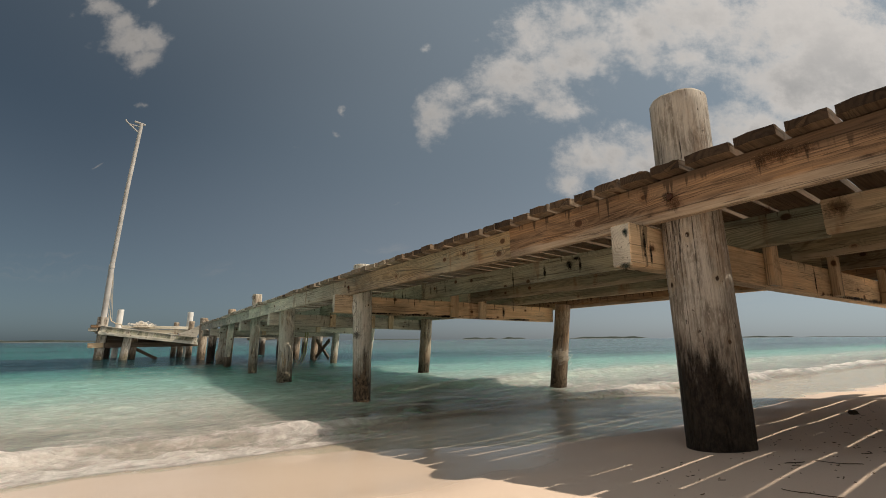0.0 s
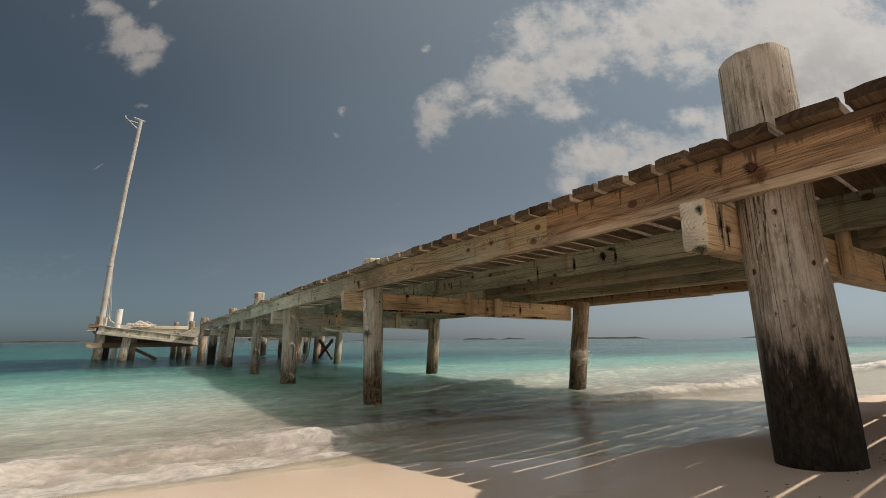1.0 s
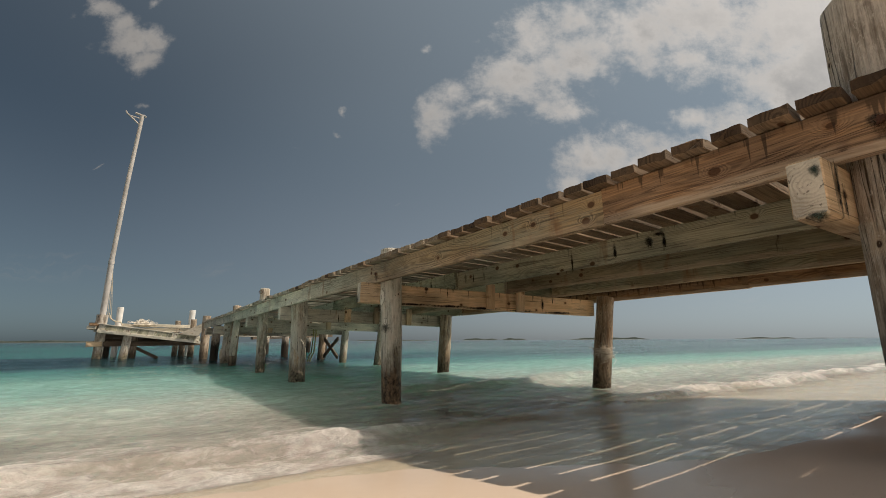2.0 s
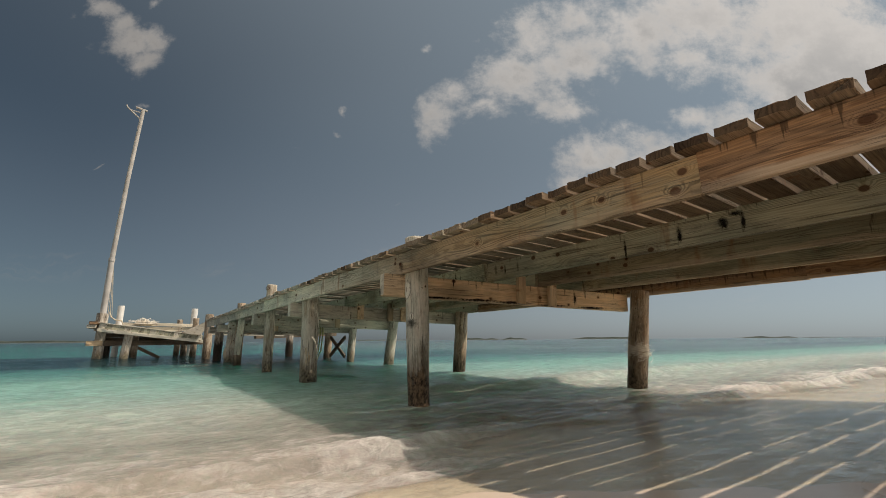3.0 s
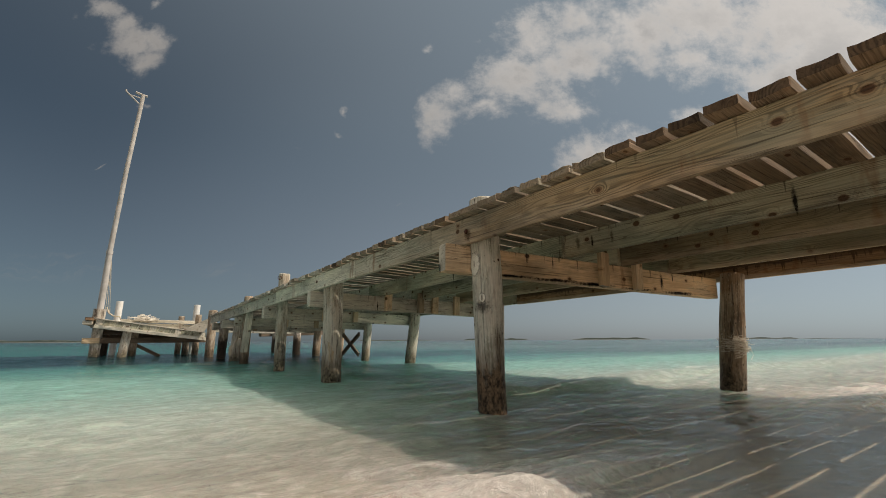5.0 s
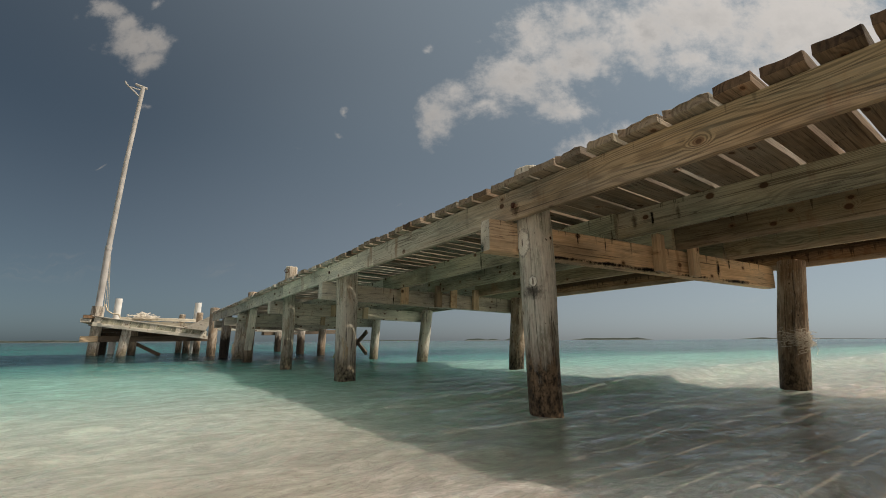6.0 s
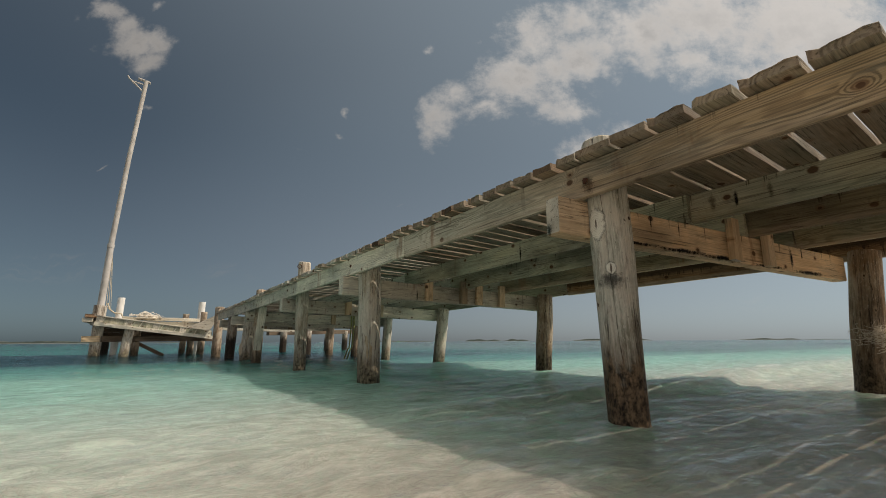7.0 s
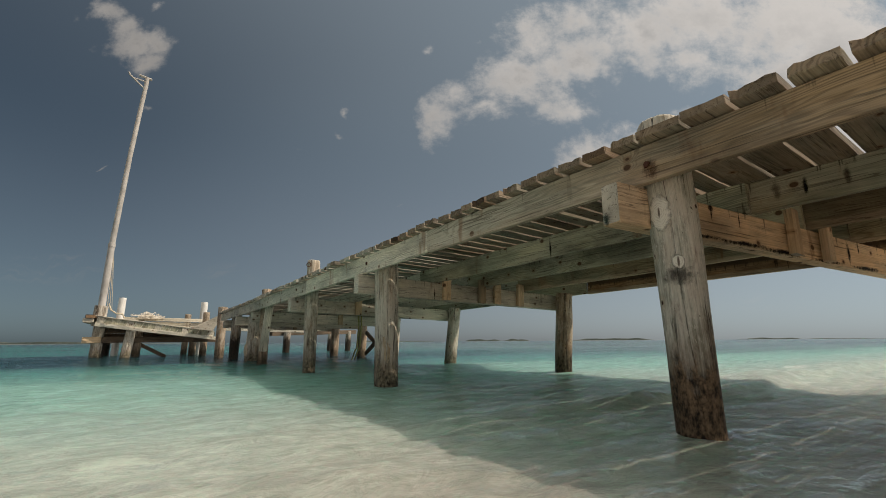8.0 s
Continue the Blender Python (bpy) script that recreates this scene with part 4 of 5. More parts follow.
THICK = 0.050
SETS = [[plank_mesh(3.9, 0.2, THICK, mat, 200 + 20 * j + k) for k in range(7)] for j, mat in enumerate((wood_deck_dark, wood_deck, wood_deck_mid, wood_deck_grey))]
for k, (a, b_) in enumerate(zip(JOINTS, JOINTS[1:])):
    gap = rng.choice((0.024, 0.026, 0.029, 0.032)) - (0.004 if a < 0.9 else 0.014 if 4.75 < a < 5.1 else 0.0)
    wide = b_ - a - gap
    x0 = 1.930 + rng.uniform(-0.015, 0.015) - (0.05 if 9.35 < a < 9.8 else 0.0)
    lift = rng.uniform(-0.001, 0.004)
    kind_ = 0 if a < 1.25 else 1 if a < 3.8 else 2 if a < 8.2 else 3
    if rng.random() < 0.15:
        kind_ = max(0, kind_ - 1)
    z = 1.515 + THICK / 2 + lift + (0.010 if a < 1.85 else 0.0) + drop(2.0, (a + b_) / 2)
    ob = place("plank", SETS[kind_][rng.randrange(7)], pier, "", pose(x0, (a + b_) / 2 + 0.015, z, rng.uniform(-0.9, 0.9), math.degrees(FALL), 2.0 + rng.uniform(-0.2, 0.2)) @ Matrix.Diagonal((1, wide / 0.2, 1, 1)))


# raised knots on the pale post, black drips and a rusty bolt
def blob_bm(rx, rz, thick, seed, drip=0.0, curve=0.0, rough=0.22):
    """An uneven oval lying in the local xz plane, a little domed; drip draws its lower part down, curve wraps it round a post."""
    r_ = random.Random(seed)
    bm = bmesh.new()
    count = 30
    rings = []
    edge = [1 + r_.uniform(-rough, rough) for k in range(count)]
    pull = [r_.uniform(0.1, 1.0) for k in range(count)]
    for f, out in ((1.0, 0.0), (0.85, thick), (0.45, thick * 1.2)):
        ring = []
        for k in range(count):
            a = 2 * math.pi * k / count
            x, z = rx * edge[k] * f * math.cos(a), rz * edge[k] * f * math.sin(a)
            if z < 0:
                z *= 1 + drip * pull[k] * 1.6
            ring.append(bm.verts.new((x, (x * x / (2 * curve) if curve else 0.0) - out, z)))
        rings.append(ring)
    for p_, q_ in zip(rings, rings[1:]):
        for k in range(count):
            bm.faces.new((p_[k], p_[(k + 1) % count], q_[(k + 1) % count], q_[k]))
    bm.faces.new(rings[-1])
    return bm


def knot_wood():
    m, n = material("knot_wood")
    q = n.vec("MULTIPLY", n.add("ShaderNodeTexCoord").outputs["Object"], (1.0, 0.2, 0.72))
    d = n.math("ADD", n.vec("LENGTH", q), n.math("MULTIPLY", n.noise(q, 26.0, 4.0), 0.034))
    ring = n.step(n.math("SINE", n.math("MULTIPLY", d, 620.0)), -0.3, 1.0)
    gen = n.vec("MULTIPLY", n.vec("SUBTRACT", n.add("ShaderNodeTexCoord").outputs["Generated"], (0.5, 0.5, 0.5)), (2.0, 0.0, 2.0))
    rim = n.math("ADD", n.vec("LENGTH", gen), n.math("MULTIPLY", n.math("SUBTRACT", n.noise(q, 45.0, 4.0), 0.5), 0.6))
    col = n.mix(n.math("MULTIPLY", ring, n.step(n.noise(q, 60.0, 3.0), 0.35, 0.7)), (0.68, 0.67, 0.60), (0.48, 0.46, 0.39))
    col = n.mix(n.step(n.vec("LENGTH", n.vec("MULTIPLY", q, (2.2, 1, 0.6))), 0.008, 0.016, 0.9, 0.0), col, (0.07, 0.045, 0.03))
    finish(n, col, 0.85, n.bump(ring, 0.4, 0.003), 0.2, Alpha=n.step(rim, 0.62, 1.0, 1.0, 0.0))
    return m


knot_mat = knot_wood()
for x, y, z, rx, rz, s, turn in ((2.079, 5.245, 1.135, 0.060, 0.105, 1, -88), (2.098, 5.181, 0.865, 0.032, 0.042, 2, -69)):
    part("knot", blob_bm(rx, rz, 0.003, s, 0.0, 0.125, 0.12), knot_mat, POSTS[1], "pale ringed knot", on(POSTS[1], pose(x, y, z, 0, 0, turn)), True)
scar_mat = log_wood("scarred_wood", (0.60, 0.50, 0.36), (0.40, 0.31, 0.20), -0.2, 0.3)
for which, x, y, z, rx, rz, turn, cv in ((2, 2.125, 8.56, 0.36, 0.085, 0.20, -52, 0.135), (3, 2.19, 11.44, 0.45, 0.04, 0.10, -45, 0.1), (5, 2.10, 15.78, 0.30, 0.06, 0.14, -55, 0.17)):
    part("scar", blob_bm(rx, rz, 0.004, int(y), 0.0, cv, 0.06), scar_mat, POSTS[which], "pale worn scar", on(POSTS[which], pose(x, y, z, 0, 0, turn)), True)
for y, z, rx, rz, d in ((2.68, 1.42, 0.030, 0.035, 0.5), (2.56, 1.43, 0.014, 0.05, 0.9), (2.60, 1.455, 0.035, 0.016, 0.3), (2.99, 1.41, 0.018, 0.045, 0.9), (3.44, 1.40, 0.012, 0.06, 0.9), (5.75, 1.40, 0.014, 0.05, 0.9), (6.9, 1.38, 0.012, 0.06, 0.9), (4.9, 1.40, 0.012, 0.04, 0.7)):
    board_x = 3.10 - 0.0225 - (0.022 if not 0.782 < y < 5.2 and not 9.3 < y < 14 else -0.022)
    part("tar_stain", blob_bm(1.35 * rx, 1.25 * rz, 0.002, int(y * 100), d), tar_soak, run_at(1, y), "black tar drip", on(run_at(1, y), pose(board_x - 0.001, y, z, 0, 0, -90)))
for c, x, z, rx, rz, d in ((1, 4.42, 1.19, 0.022, 0.05, 1.6), (1, 4.60, 1.215, 0.010, 0.03, 1.0), (1, 2.66, 1.27, 0.008, 0.03, 1.2), (1, 2.95, 1.26, 0.006, 0.03, 1.2), (0, 1.97, 1.24, 0.012, 0.06, 1.2), (0, 2.02, 1.16, 0.010, 0.05, 0.8), (0, 4.08, 1.18, 0.014, 0.08, 1.0), (2, 3.0, 1.17, 0.01, 0.05, 1.0)):
    x0, y0, x1, y1, mat = CAPS[c]
    y = y0 + (y1 - y0) * (x - x0) / (x1 - x0) - 0.0595
    part("tar_stain", blob_bm(1.35 * rx, 1.25 * rz, 0.002, int(x * 100), d), tar_soak, CAP_BEAMS[c], "black tar drip", on(CAP_BEAMS[c], pose(x, y, z + drop(2.0, y), 0, 0, math.degrees(math.atan2(y1 - y0, x1 - x0)))))
for c, xs_ in ((0, (4.5, 4.9, 5.35)), (1, (2.5, 3.0, 3.45, 4.1, 4.7))):
    x0, y0, x1, y1, mat = CAPS[c]
    for k, x in enumerate(xs_):
        y = y0 + (y1 - y0) * (x - x0) / (x1 - x0) - 0.0592
        part("tar_stain", blob_bm(0.30, 0.016 + 0.004 * (k % 3), 0.0015, 700 + 10 * c + k, 0.2, 0.0, 0.3), tar_soak, CAP_BEAMS[c], "black soaked lower edge", on(CAP_BEAMS[c], pose(x, y, 1.092 + drop(x, y), 0, 0, math.degrees(math.atan2(y1 - y0, x1 - x0)))))
for y, z in ((1.10, 1.44), (5.24, 1.385), (8.75, 1.37), (11.5, 1.33)):
    part("bolt", blob_bm(0.017, 0.017, 0.012, 5), rust_iron, run_at(0, y), "rusty bolt head", on(run_at(0, y), pose(2.0005, y, z, 0, 0, -90)))


# soaked-in stains: iron, wet rot and algae
for name, label, mat, x, y, z, rx, rz, turn, cv in (
        ("rust_stain", "dark rust smear", rust_stain, 1.9985, 1.085, 1.415, 0.055, 0.050, -90, 0),
        ("rust_stain", "dark rust smear", soot_stain, 1.9985, 1.115, 1.450, 0.030, 0.030, -90, 0),
        ("rust_stain", "dark rust smear", rust_stain, 1.9985, 5.22, 1.365, 0.050, 0.055, -90, 0),
        ("rust_stain", "dark rust smear", rust_stain, 1.9985, 0.62, 1.50, 0.16, 0.035, -90, 0),
        ("rust_stain", "brown water stain", rust_stain, 3.0535, 0.70, 1.46, 0.085, 0.06, -90, 0),
        ("rust_stain", "brown water stain", rust_stain, 3.0965, 5.05, 1.40, 0.03, 0.060, -90, 0),
        ("rust_stain", "brown water stain", rust_stain, 3.0965, 4.70, 1.39, 0.02, 0.060, -90, 0),
        ("dark_stain", "black stain below a knot", soot_stain, 2.095, 5.185, 0.80, 0.085, 0.050, -72, 0.115),
        ("algae_stain", "green-black algae on the end grain", algae_stain, 1.858, 1.275, 1.275, 0.022, 0.028, -95, 0),
        ("algae_stain", "green-black algae on the end grain", algae_stain, 1.858, 1.290, 1.100, 0.045, 0.022, -95, 0),
        ("algae_stain", "green-black algae on the end grain", algae_stain, 1.866, 5.420, 1.115, 0.030, 0.035, -95, 0)):
    carrier = POSTS[1] if cv else CAP_BEAMS[0 if y < 3 else 1] if x < 1.9 else run_at(0 if x < 2.5 else 1, y)
    part(name, blob_bm(rx, rz, 0.0015, int(y * 1000 + z * 100), 0.3, cv, 0.25), mat, carrier, label, on(carrier, pose(x, y, z, 0, 0, turn)), bool(cv))

# ---- pier head: a sagging side platform at the far end ----
head = tagged(new("platform"), "collapsed timber side platform sagging beside the pier head", "platform")
HY = 22.4
board("rim_beam", (-1.22, HY - 0.10, 1.095), (2.40, HY - 0.30, 0.625), 0.05, 0.12, wood_grey, head, "bleached sagging rim beam", 0.006, 0.004, seed=301)
board("rim_cap", (-1.25, HY - 0.07, 1.36), (2.20, HY - 0.25, 0.90), 0.06, 0.035, wood_grey, head, "", 0.008, 0.005, seed=302)
for k in range(17):
    f = (k + 0.5) / 17
    x = -1.2 + 3.4 * f
    board("slat", (x, HY - 0.055 - 0.2 * f, 1.12 - 0.47 * f), (x + 0.03, HY - 0.055 - 0.2 * f, 1.345 - 0.455 * f), 0.196, 0.035, wood_green if k % 4 else wood_grey, head, "", 0.004, 0.003, seed=310 + k)
for k in range(16):
    f = (k + 0.5) / 16
    x = -1.1 + 3.3 * f
    board("batten", (x - 0.02, HY - 0.080 - 0.2 * f, 1.15 - 0.47 * f), (x + 0.08, HY - 0.080 - 0.2 * f, 1.345 - 0.46 * f), 0.026, 0.016, wood_grey, head, "", 0.002, 0.001, seed=350 + k)
board("back_beam", (-0.62, HY + 1.9, 1.37), (2.25, HY + 1.8, 1.34), 0.07, 0.13, wood_grey, head, "", 0.006, 0.004, seed=330)
board("back_beam", (-0.62, HY + 1.95, 1.20), (2.25, HY + 1.85, 1.17), 0.07, 0.17, wood_grey, head, "", 0.006, 0.004, seed=335)
board("side_beam", (-1.40, HY - 0.15, 1.21), (-1.36, HY + 2.4, 1.23), 0.28, 0.13, wood_cap, head, "", 0.01, 0.004, seed=331)
board("side_beam", (-1.36, HY - 0.18, 1.34), (-1.33, HY + 2.4, 1.36), 0.24, 0.11, wood_red, head, "", 0.01, 0.004, seed=332)
# one cap beam: sunlit end in pale wood, shaded run in dark wood
board("beam_end", (-1.52, HY + 0.28, 0.60), (-1.02, HY + 0.32, 0.60), 0.17, 0.19, wood_cap, head, "", 0.01, 0.004, seed=336)
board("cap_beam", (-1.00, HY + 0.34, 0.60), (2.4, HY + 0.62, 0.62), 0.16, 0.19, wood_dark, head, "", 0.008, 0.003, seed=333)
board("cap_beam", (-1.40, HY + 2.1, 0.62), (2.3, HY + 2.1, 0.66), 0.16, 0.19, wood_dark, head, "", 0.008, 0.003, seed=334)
for k in range(19):
    x = -1.25 + 0.185 * k
    f = k / 18
    board("plank", (x, HY + 0.01 - 0.2 * f, 1.31 - 0.46 * f), (x, HY + 1.85, 1.30 - 0.34 * f), 0.165, 0.045, wood_grey if k % 3 else wood_deck, head, "", 0.004, 0.003, seed=340 + k)
for k in range(5):
    board("joist", (-1.2, HY + 0.30 + 0.35 * k, 1.17), (2.3, HY + 0.2 + 0.35 * k, 0.78), 0.045, 0.18, wood_green, head, "", 0.004, 0.003, seed=362 + k)
# boards added to close the gap under the deck, their dark tone standing for shade
for k in range(3):
    board("skirt_board", (-1.02, HY + 0.72, 0.74 + 0.155 * k), (2.30 - 0.75 * k, HY + 0.66, 0.74 + 0.145 * k), 0.03, 0.15, wood_dark, head, "dark board added for the shade under the deck", 0.004, 0.003, seed=395 + k)
bm = bmesh.new()
front = [bm.verts.new(v) for v in ((1.456, HY - 0.36, 0.978), (2.147, HY - 0.44, 0.896), (2.44, HY - 0.32, 1.40), (2.564, HY - 0.26, 1.566))]
rear = [bm.verts.new(v.co + Vector((0.0, 0.04, 0.012))) for v in front]
bm.faces.new(front), bm.faces.new(rear[::-1])
for k in range(4):
    bm.faces.new((front[k], rear[k], rear[(k + 1) % 4], front[(k + 1) % 4]))
bmesh.ops.recalc_face_normals(bm, faces=bm.faces)
part("ramp_sheet", bm, wood_grey, head, "bleached sheet leaning on the pier")
board("brace", (0.0, HY + 0.6, 0.48), (0.85, HY + 0.5, 0.02), 0.05, 0.12, wood_dark, head, "dark broken brace", 0.004, 0.003, seed=375)
for k, (b_, t_, r, mat) in enumerate([((-1.17, HY + 0.35, -2.2), (-1.10, HY + 0.5, 1.20), 0.17, pile_pale), ((-0.52, HY - 0.1, -2.2), (-0.22, HY + 0.1, 1.05), 0.15, pile_pale),
                                      ((-0.10, HY + 0.6, -2.2), (-0.02, HY + 0.6, 1.05), 0.13, pile_brown), ((-0.95, HY + 2.2, -2.2), (-0.95, HY + 2.2, 1.2), 0.13, pile_dark),
                                      ((1.75, HY + 1.6, -2.2), (1.78, HY + 1.6, 1.0), 0.13, pile_brown), ((2.02, HY + 0.9, -2.2), (2.05, HY + 0.9, 1.62), 0.12, pile_brown),
                                      ((2.42, HY + 0.1, -2.2), (2.55, HY + 0.15, 1.66), 0.13, pile_brown), ((1.55, HY + 2.6, -2.2), (1.6, HY + 2.6, 1.62), 0.12, pile_brown)]):
    pile("post", b_, t_, r, r * 0.95, mat, head, "", 81 + k)

# the pier's own far end and the cross braces between its outer piles
for (p_, q_) in (((5.42, 15.0, 0.75), (5.36, 16.1, 0.15)), ((5.36, 16.1, 0.75), (5.42, 15.0, 0.15))):
    board("brace", p_, q_, 0.05, 0.11, wood_dark, pier, "dark cross brace", 0.004, 0.003, seed=390)
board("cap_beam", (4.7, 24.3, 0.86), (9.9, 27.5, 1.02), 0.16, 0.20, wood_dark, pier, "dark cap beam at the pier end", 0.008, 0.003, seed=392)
board("post_plank", (2.13, 14.15, 0.30), (2.15, 13.90, 1.22), 0.05, 0.15, wood_grey, pier, "bleached board nailed to a pile", 0.005, 0.003, 90.0, 391)

# mast
mast = tagged(new("mast"), "tall leaning pale mast with a bracket at its top", "mast")
M0, M1, M2 = Vector((-1.15, 22.95, 1.30)), Vector((-1.105, 22.95, 3.80)), Vector((-0.745, 22.95, 10.32))
part("foot", tube_bm([M0 - Vector((0.02, 0, 0.25)), M0 + Vector((0.01, 0, 0.42))], 0.19, 16), pile_dark, mast, "rusty brown foot", smooth=True)
part("pole", tube_bm([M0, M0.lerp(M1, 0.5), M1], lambda f: 0.108 - 0.012 * f, 16), mast_paint, mast, smooth=True)
part("upper_pole", tube_bm([M1 - Vector((0, 0, 0.02)), M1.lerp(M2, 0.5) - Vector((0.03, 0, 0)), M2], lambda f: 0.088 - 0.020 * f, 16), mast_paint, mast, smooth=True)
part("collar", tube_bm([M1 - Vector((0.003, 0, 0.06)), M1 + Vector((0.003, 0, 0.06))], 0.109, 16), mast_paint, mast, smooth=True)
part("cap", tube_bm([M2 + Vector((-0.26, 0, 0.02)), M2 + Vector((0.14, 0, -0.05))], 0.05, 8), mast_paint, mast)
part("bracket", tube_bm([M2 + Vector((-0.08, 0, -0.46)), M2 + Vector((-0.55, 0, -0.06)), M2 + Vector((-0.59, 0, 0.03))], 0.030, 8), mast_paint, mast)
part("bracket_arm", tube_bm([M2 + Vector((-0.48, 0, -0.14)), M2 + Vector((-0.06, 0, -0.18))], 0.025, 8), mast_paint, mast)
for k, off_x in enumerate((0.16, 0.23, 0.29)):
    pts = [(M1 + Vector((0.05, 0.10, 0.1))).lerp(M0 + Vector((off_x, 0.12, 0.32)), f) for f in [i / 8 for i in range(9)]]
    part("halyard", tube_bm(pts, 0.008, 6), rope_fibre, mast)
part("loose_rope", tube_bm([(-0.92, 22.2, 1.75), (-0.85, 22.15, 1.55), (-0.70, 22.1, 1.44), (-0.52, 22.1, 1.42), (-0.46, 22.1, 1.30)], 0.022, 6), rope_fibre, mast)

# white plastic pipes standing on the platform
def pipe(x, y, z0, z1, r, lean):
    thing = tagged(new("pipe"), "white plastic pipe standing upright through the platform", "pipe", "white pipes")
    bm = bmesh.new()
    rings = []
    for z, rr in ((z0, r), (z1, r), (z1, r - 0.012), (z1 - 0.3, r - 0.012)):
        rings.append([bm.verts.new((x + lean * (z - z0) + rr * math.cos(2 * math.pi * s / 20), y + rr * math.sin(2 * math.pi * s / 20), z)) for s in range(20)])
    for p_, q_ in zip(rings, rings[1:]):
        for s in range(20):
            bm.faces.new((p_[s], p_[(s + 1) % 20], q_[(s + 1) % 20], q_[s]))
    bm.faces.new(rings[-1])
    part("tube", bm, paint_white, thing, smooth=False)
    return thing


pipe(-0.70, 24.0, -2.2, 2.10, 0.115, 0.02)
pipe(2.02, 24.6, -2.2, 2.10, 0.125, 0.02)

# heap of rope and net
def strands(name, label, category, centre, size, count, radius, mat, seed, drop_=0.0, lift=1.0):
    rng = random.Random(seed)
    bm = bmesh.new()
    for k in range(count):
        p = Vector((rng.gauss(0, 0.35), rng.gauss(0, 0.35), lift * rng.random() ** 1.5 + (1 - lift) * rng.gauss(0, 0.7)))
        d = Vector((rng.gauss(0, 1), rng.gauss(0, 1), rng.gauss(0, 0.4))).normalized()
        pts = []
        for i in range(9):
            pts.append(Vector(centre) + Vector((p.x * size[0], p.y * size[1], (abs(p.z) if lift else p.z) * size[2])))
            d = (d + Vector((rng.gauss(0, 0.6), rng.gauss(0, 0.6), rng.gauss(0, 0.35) - drop_))).normalized()
            p = p + d * 0.22
            p *= 0.93
        piece = tube_bm(pts, radius, 5)
        me_ = bpy.data.meshes.new("tmp")
        piece.to_mesh(me_)
        piece.free()
        bm.from_mesh(me_)
        bpy.data.meshes.remove(me_)
    ob = part(name, bm, mat, None, label)
    return tagged(ob, label, category)


strands("rope_heap", "tangled heap of pale rope lying on the platform", "rope", (0.22, 24.1, 1.36), (0.40, 0.30, 0.20), 110, 0.010, net_fibre, 7)
strands("net_tangle", "frayed net snagged round a pile above the water", "net", (5.37, 4.86, 0.48), (0.128, 0.128, 0.085), 280, 0.0020, net_fibre, 9, 0.0, 0.0)
for x_, y_ in ((4.45, 14.58), (4.53, 14.60)):
    rope = part("rope", tube_bm([(x_, y_, 1.25), (x_ + 0.02, y_, 0.9), (x_ - 0.03, y_ - 0.02, 0.32), (x_ - 0.05, y_, 0.30), (x_ - 0.14, y_, 0.05)], 0.018, 6), green_rope)
    tagged(rope, "frayed green rope hanging from a beam", "rope", "hanging ropes")
part("iron_ring", tube_bm([(2.15 + 0.03 * math.cos(a), 11.40 - 0.015 * math.cos(a), 1.75 + 0.035 * math.sin(a)) for a in [2 * math.pi * k / 14 for k in range(15)]], 0.007, 6), rust_iron, pier, "rusty ring")

# dry weed on the sand
def strip_bm(points, wide, seed):
    rng = random.Random(seed)
    bm = bmesh.new()
    row = []
    for k, p in enumerate(points):
        f = k / (len(points) - 1)
        h = wide * (0.25 + 0.75 * math.sin(math.pi * min(0.95, max(0.06, f))))
        a, c = Vector(p) + Vector((0, h, 0.001)), Vector(p) + Vector((0, -h, 0.001))
        row.append((bm.verts.new(a), bm.verts.new(Vector(p) + Vector((0, 0, 0.0035))), bm.verts.new(c)))
    for p, q in zip(row, row[1:]):
        bm.faces.new((p[0], p[1], q[1], q[0]))
        bm.faces.new((p[1], p[2], q[2], q[1]))
    return bm


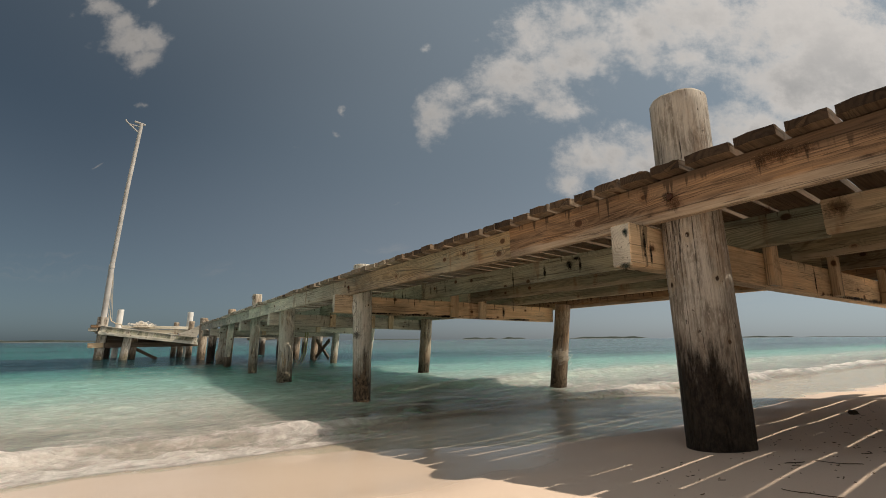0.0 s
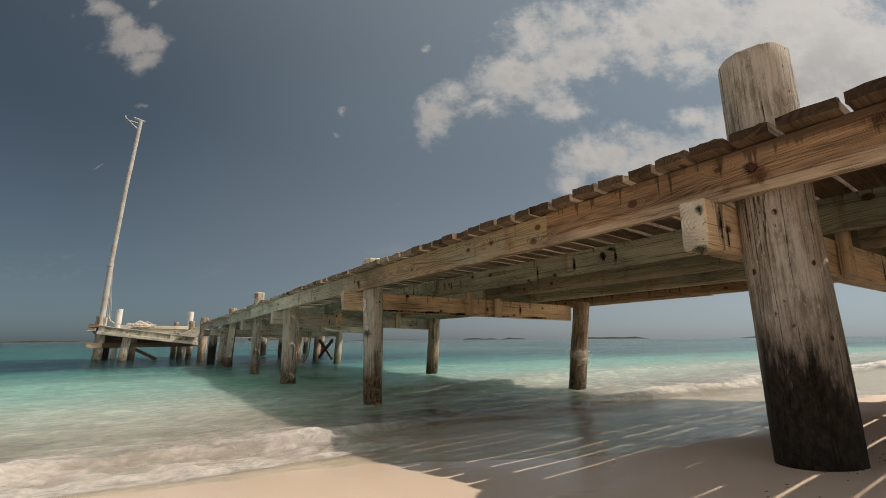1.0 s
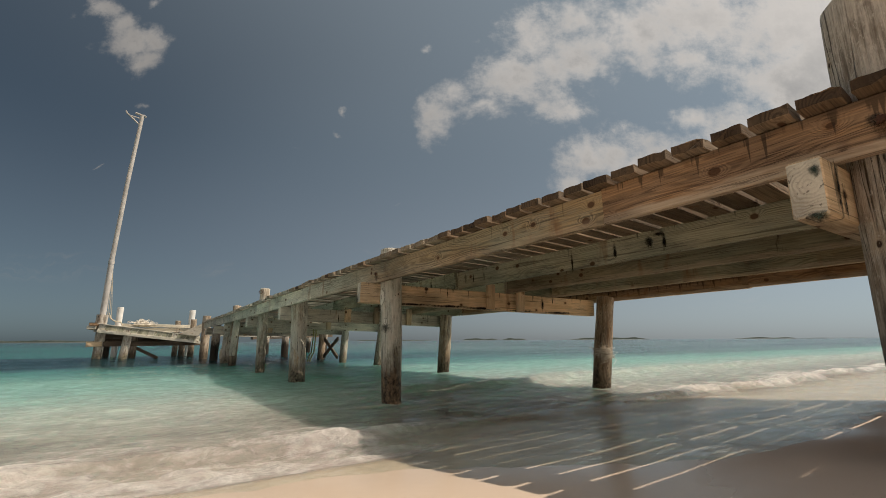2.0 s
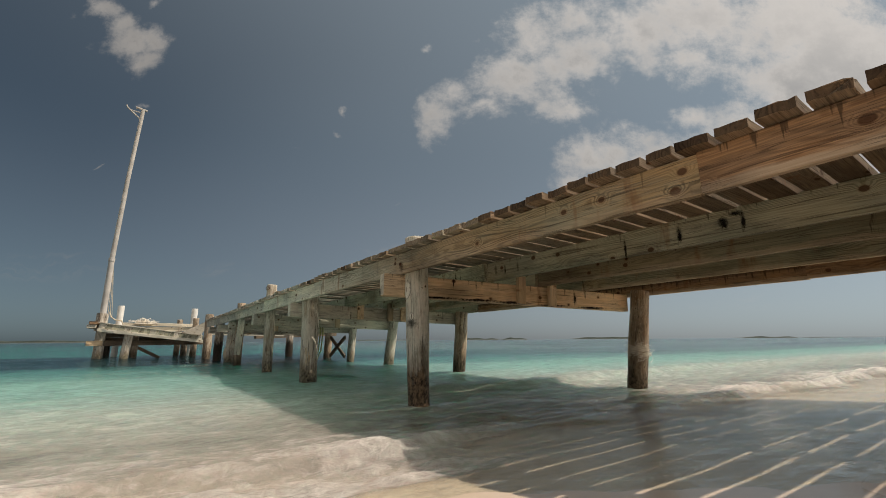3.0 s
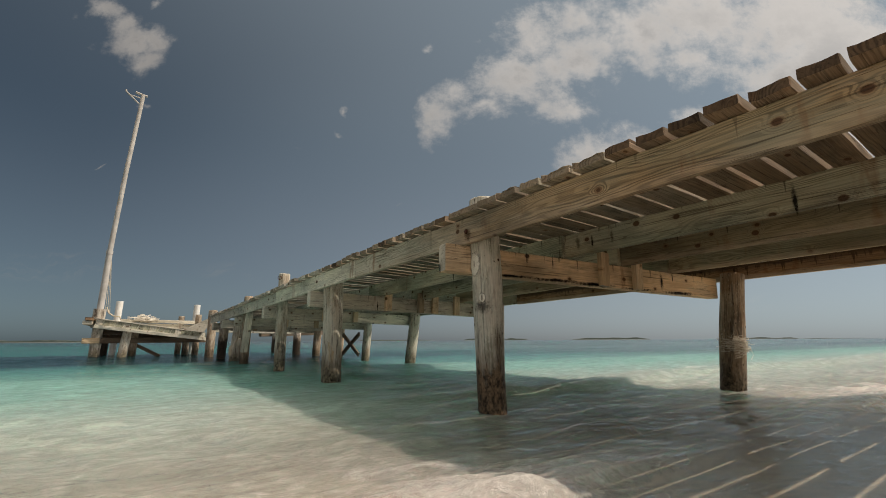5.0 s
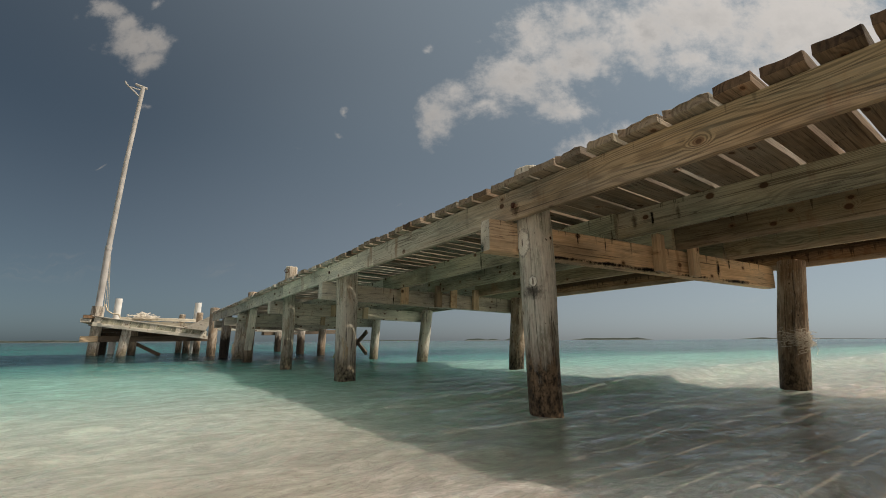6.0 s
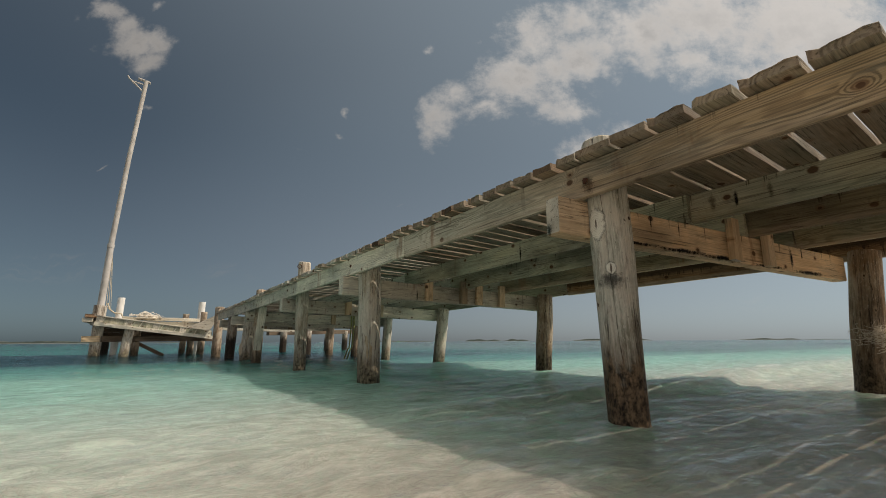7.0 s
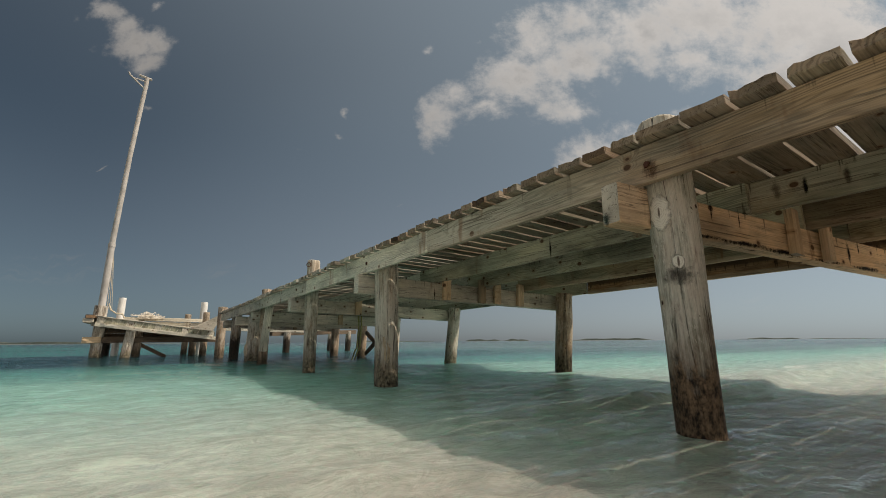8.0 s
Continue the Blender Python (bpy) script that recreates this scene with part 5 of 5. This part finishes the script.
rng = random.Random(77)
def weed(x, y, length, turn, wide, seed, label):
    pts = []
    r_ = random.Random(seed)
    a = turn
    px, py = x, y
    for k in range(8):
        pts.append((px, py, float(sand_height(np.array(px), np.array(py))) + 0.0005))
        a += r_.uniform(-0.35, 0.35)
        px, py = px + length / 7 * math.cos(a), py + length / 7 * math.sin(a)
    return tagged(part("seaweed", strip_bm(pts, wide, seed), weed_dry), label, "seaweed", "seaweed on the sand")


for x_, y_, length, turn, wide in ((2.061, 0.68, 0.155, -1.55, 0.006), (1.582, 0.624, 0.17, -2.1, 0.005), (1.956, 0.746, 0.075, -0.5, 0.006), (2.312, 0.602, 0.09, -1.1, 0.005), (2.75, 0.55, 0.16, -0.4, 0.004)):
    weed(x_, y_, length, turn, wide, int(x_ * 100), "thin dark strand of dry seaweed on sand")
for k in range(70):
    weed(rng.uniform(1.3, 4.6), rng.uniform(0.2, 1.0), rng.uniform(0.010, 0.038), rng.uniform(-2.2, 0.8), rng.uniform(0.001, 0.002), 100 + k, "small scrap of dry seaweed on sand")
clump = tagged(part("weed_clump", log_bm(0.028, 0.034, 0.018, 3, 14, 0.02, 0.008), weed_dry, m=pose(3.87, 1.01, float(sand_height(np.array(3.87), np.array(1.01))) - 0.004)), "dark clump of dry weed on the sand", "seaweed")

# fine litter too small to pick apart
rng = random.Random(91)
litter = bmesh.new()
for k in range(420):
    x_, y_ = rng.uniform(1.2, 4.8), 0.15 + 0.95 * rng.random() ** 1.3
    z_ = float(sand_height(np.array(x_), np.array(y_)))
    a_, len_, w_ = rng.uniform(0, 6.28), rng.uniform(0.002, 0.010), rng.uniform(0.0007, 0.0016)
    d_, s_ = Vector((math.cos(a_), math.sin(a_), 0)) * len_, Vector((-math.sin(a_), math.cos(a_), 0)) * w_
    c_ = Vector((x_, y_, z_ + 0.0008))
    top_ = litter.verts.new(c_ + Vector((0, 0, 0.003)))
    rim_ = [litter.verts.new(c_ + v) for v in (d_, s_, -d_, -s_)]
    for j in range(4):
        litter.faces.new((rim_[j], rim_[(j + 1) % 4], top_))
tagged(part("weed_litter", litter, weed_dry), "fine dark scraps of dry weed scattered on the sand", "litter", kind="stuff")
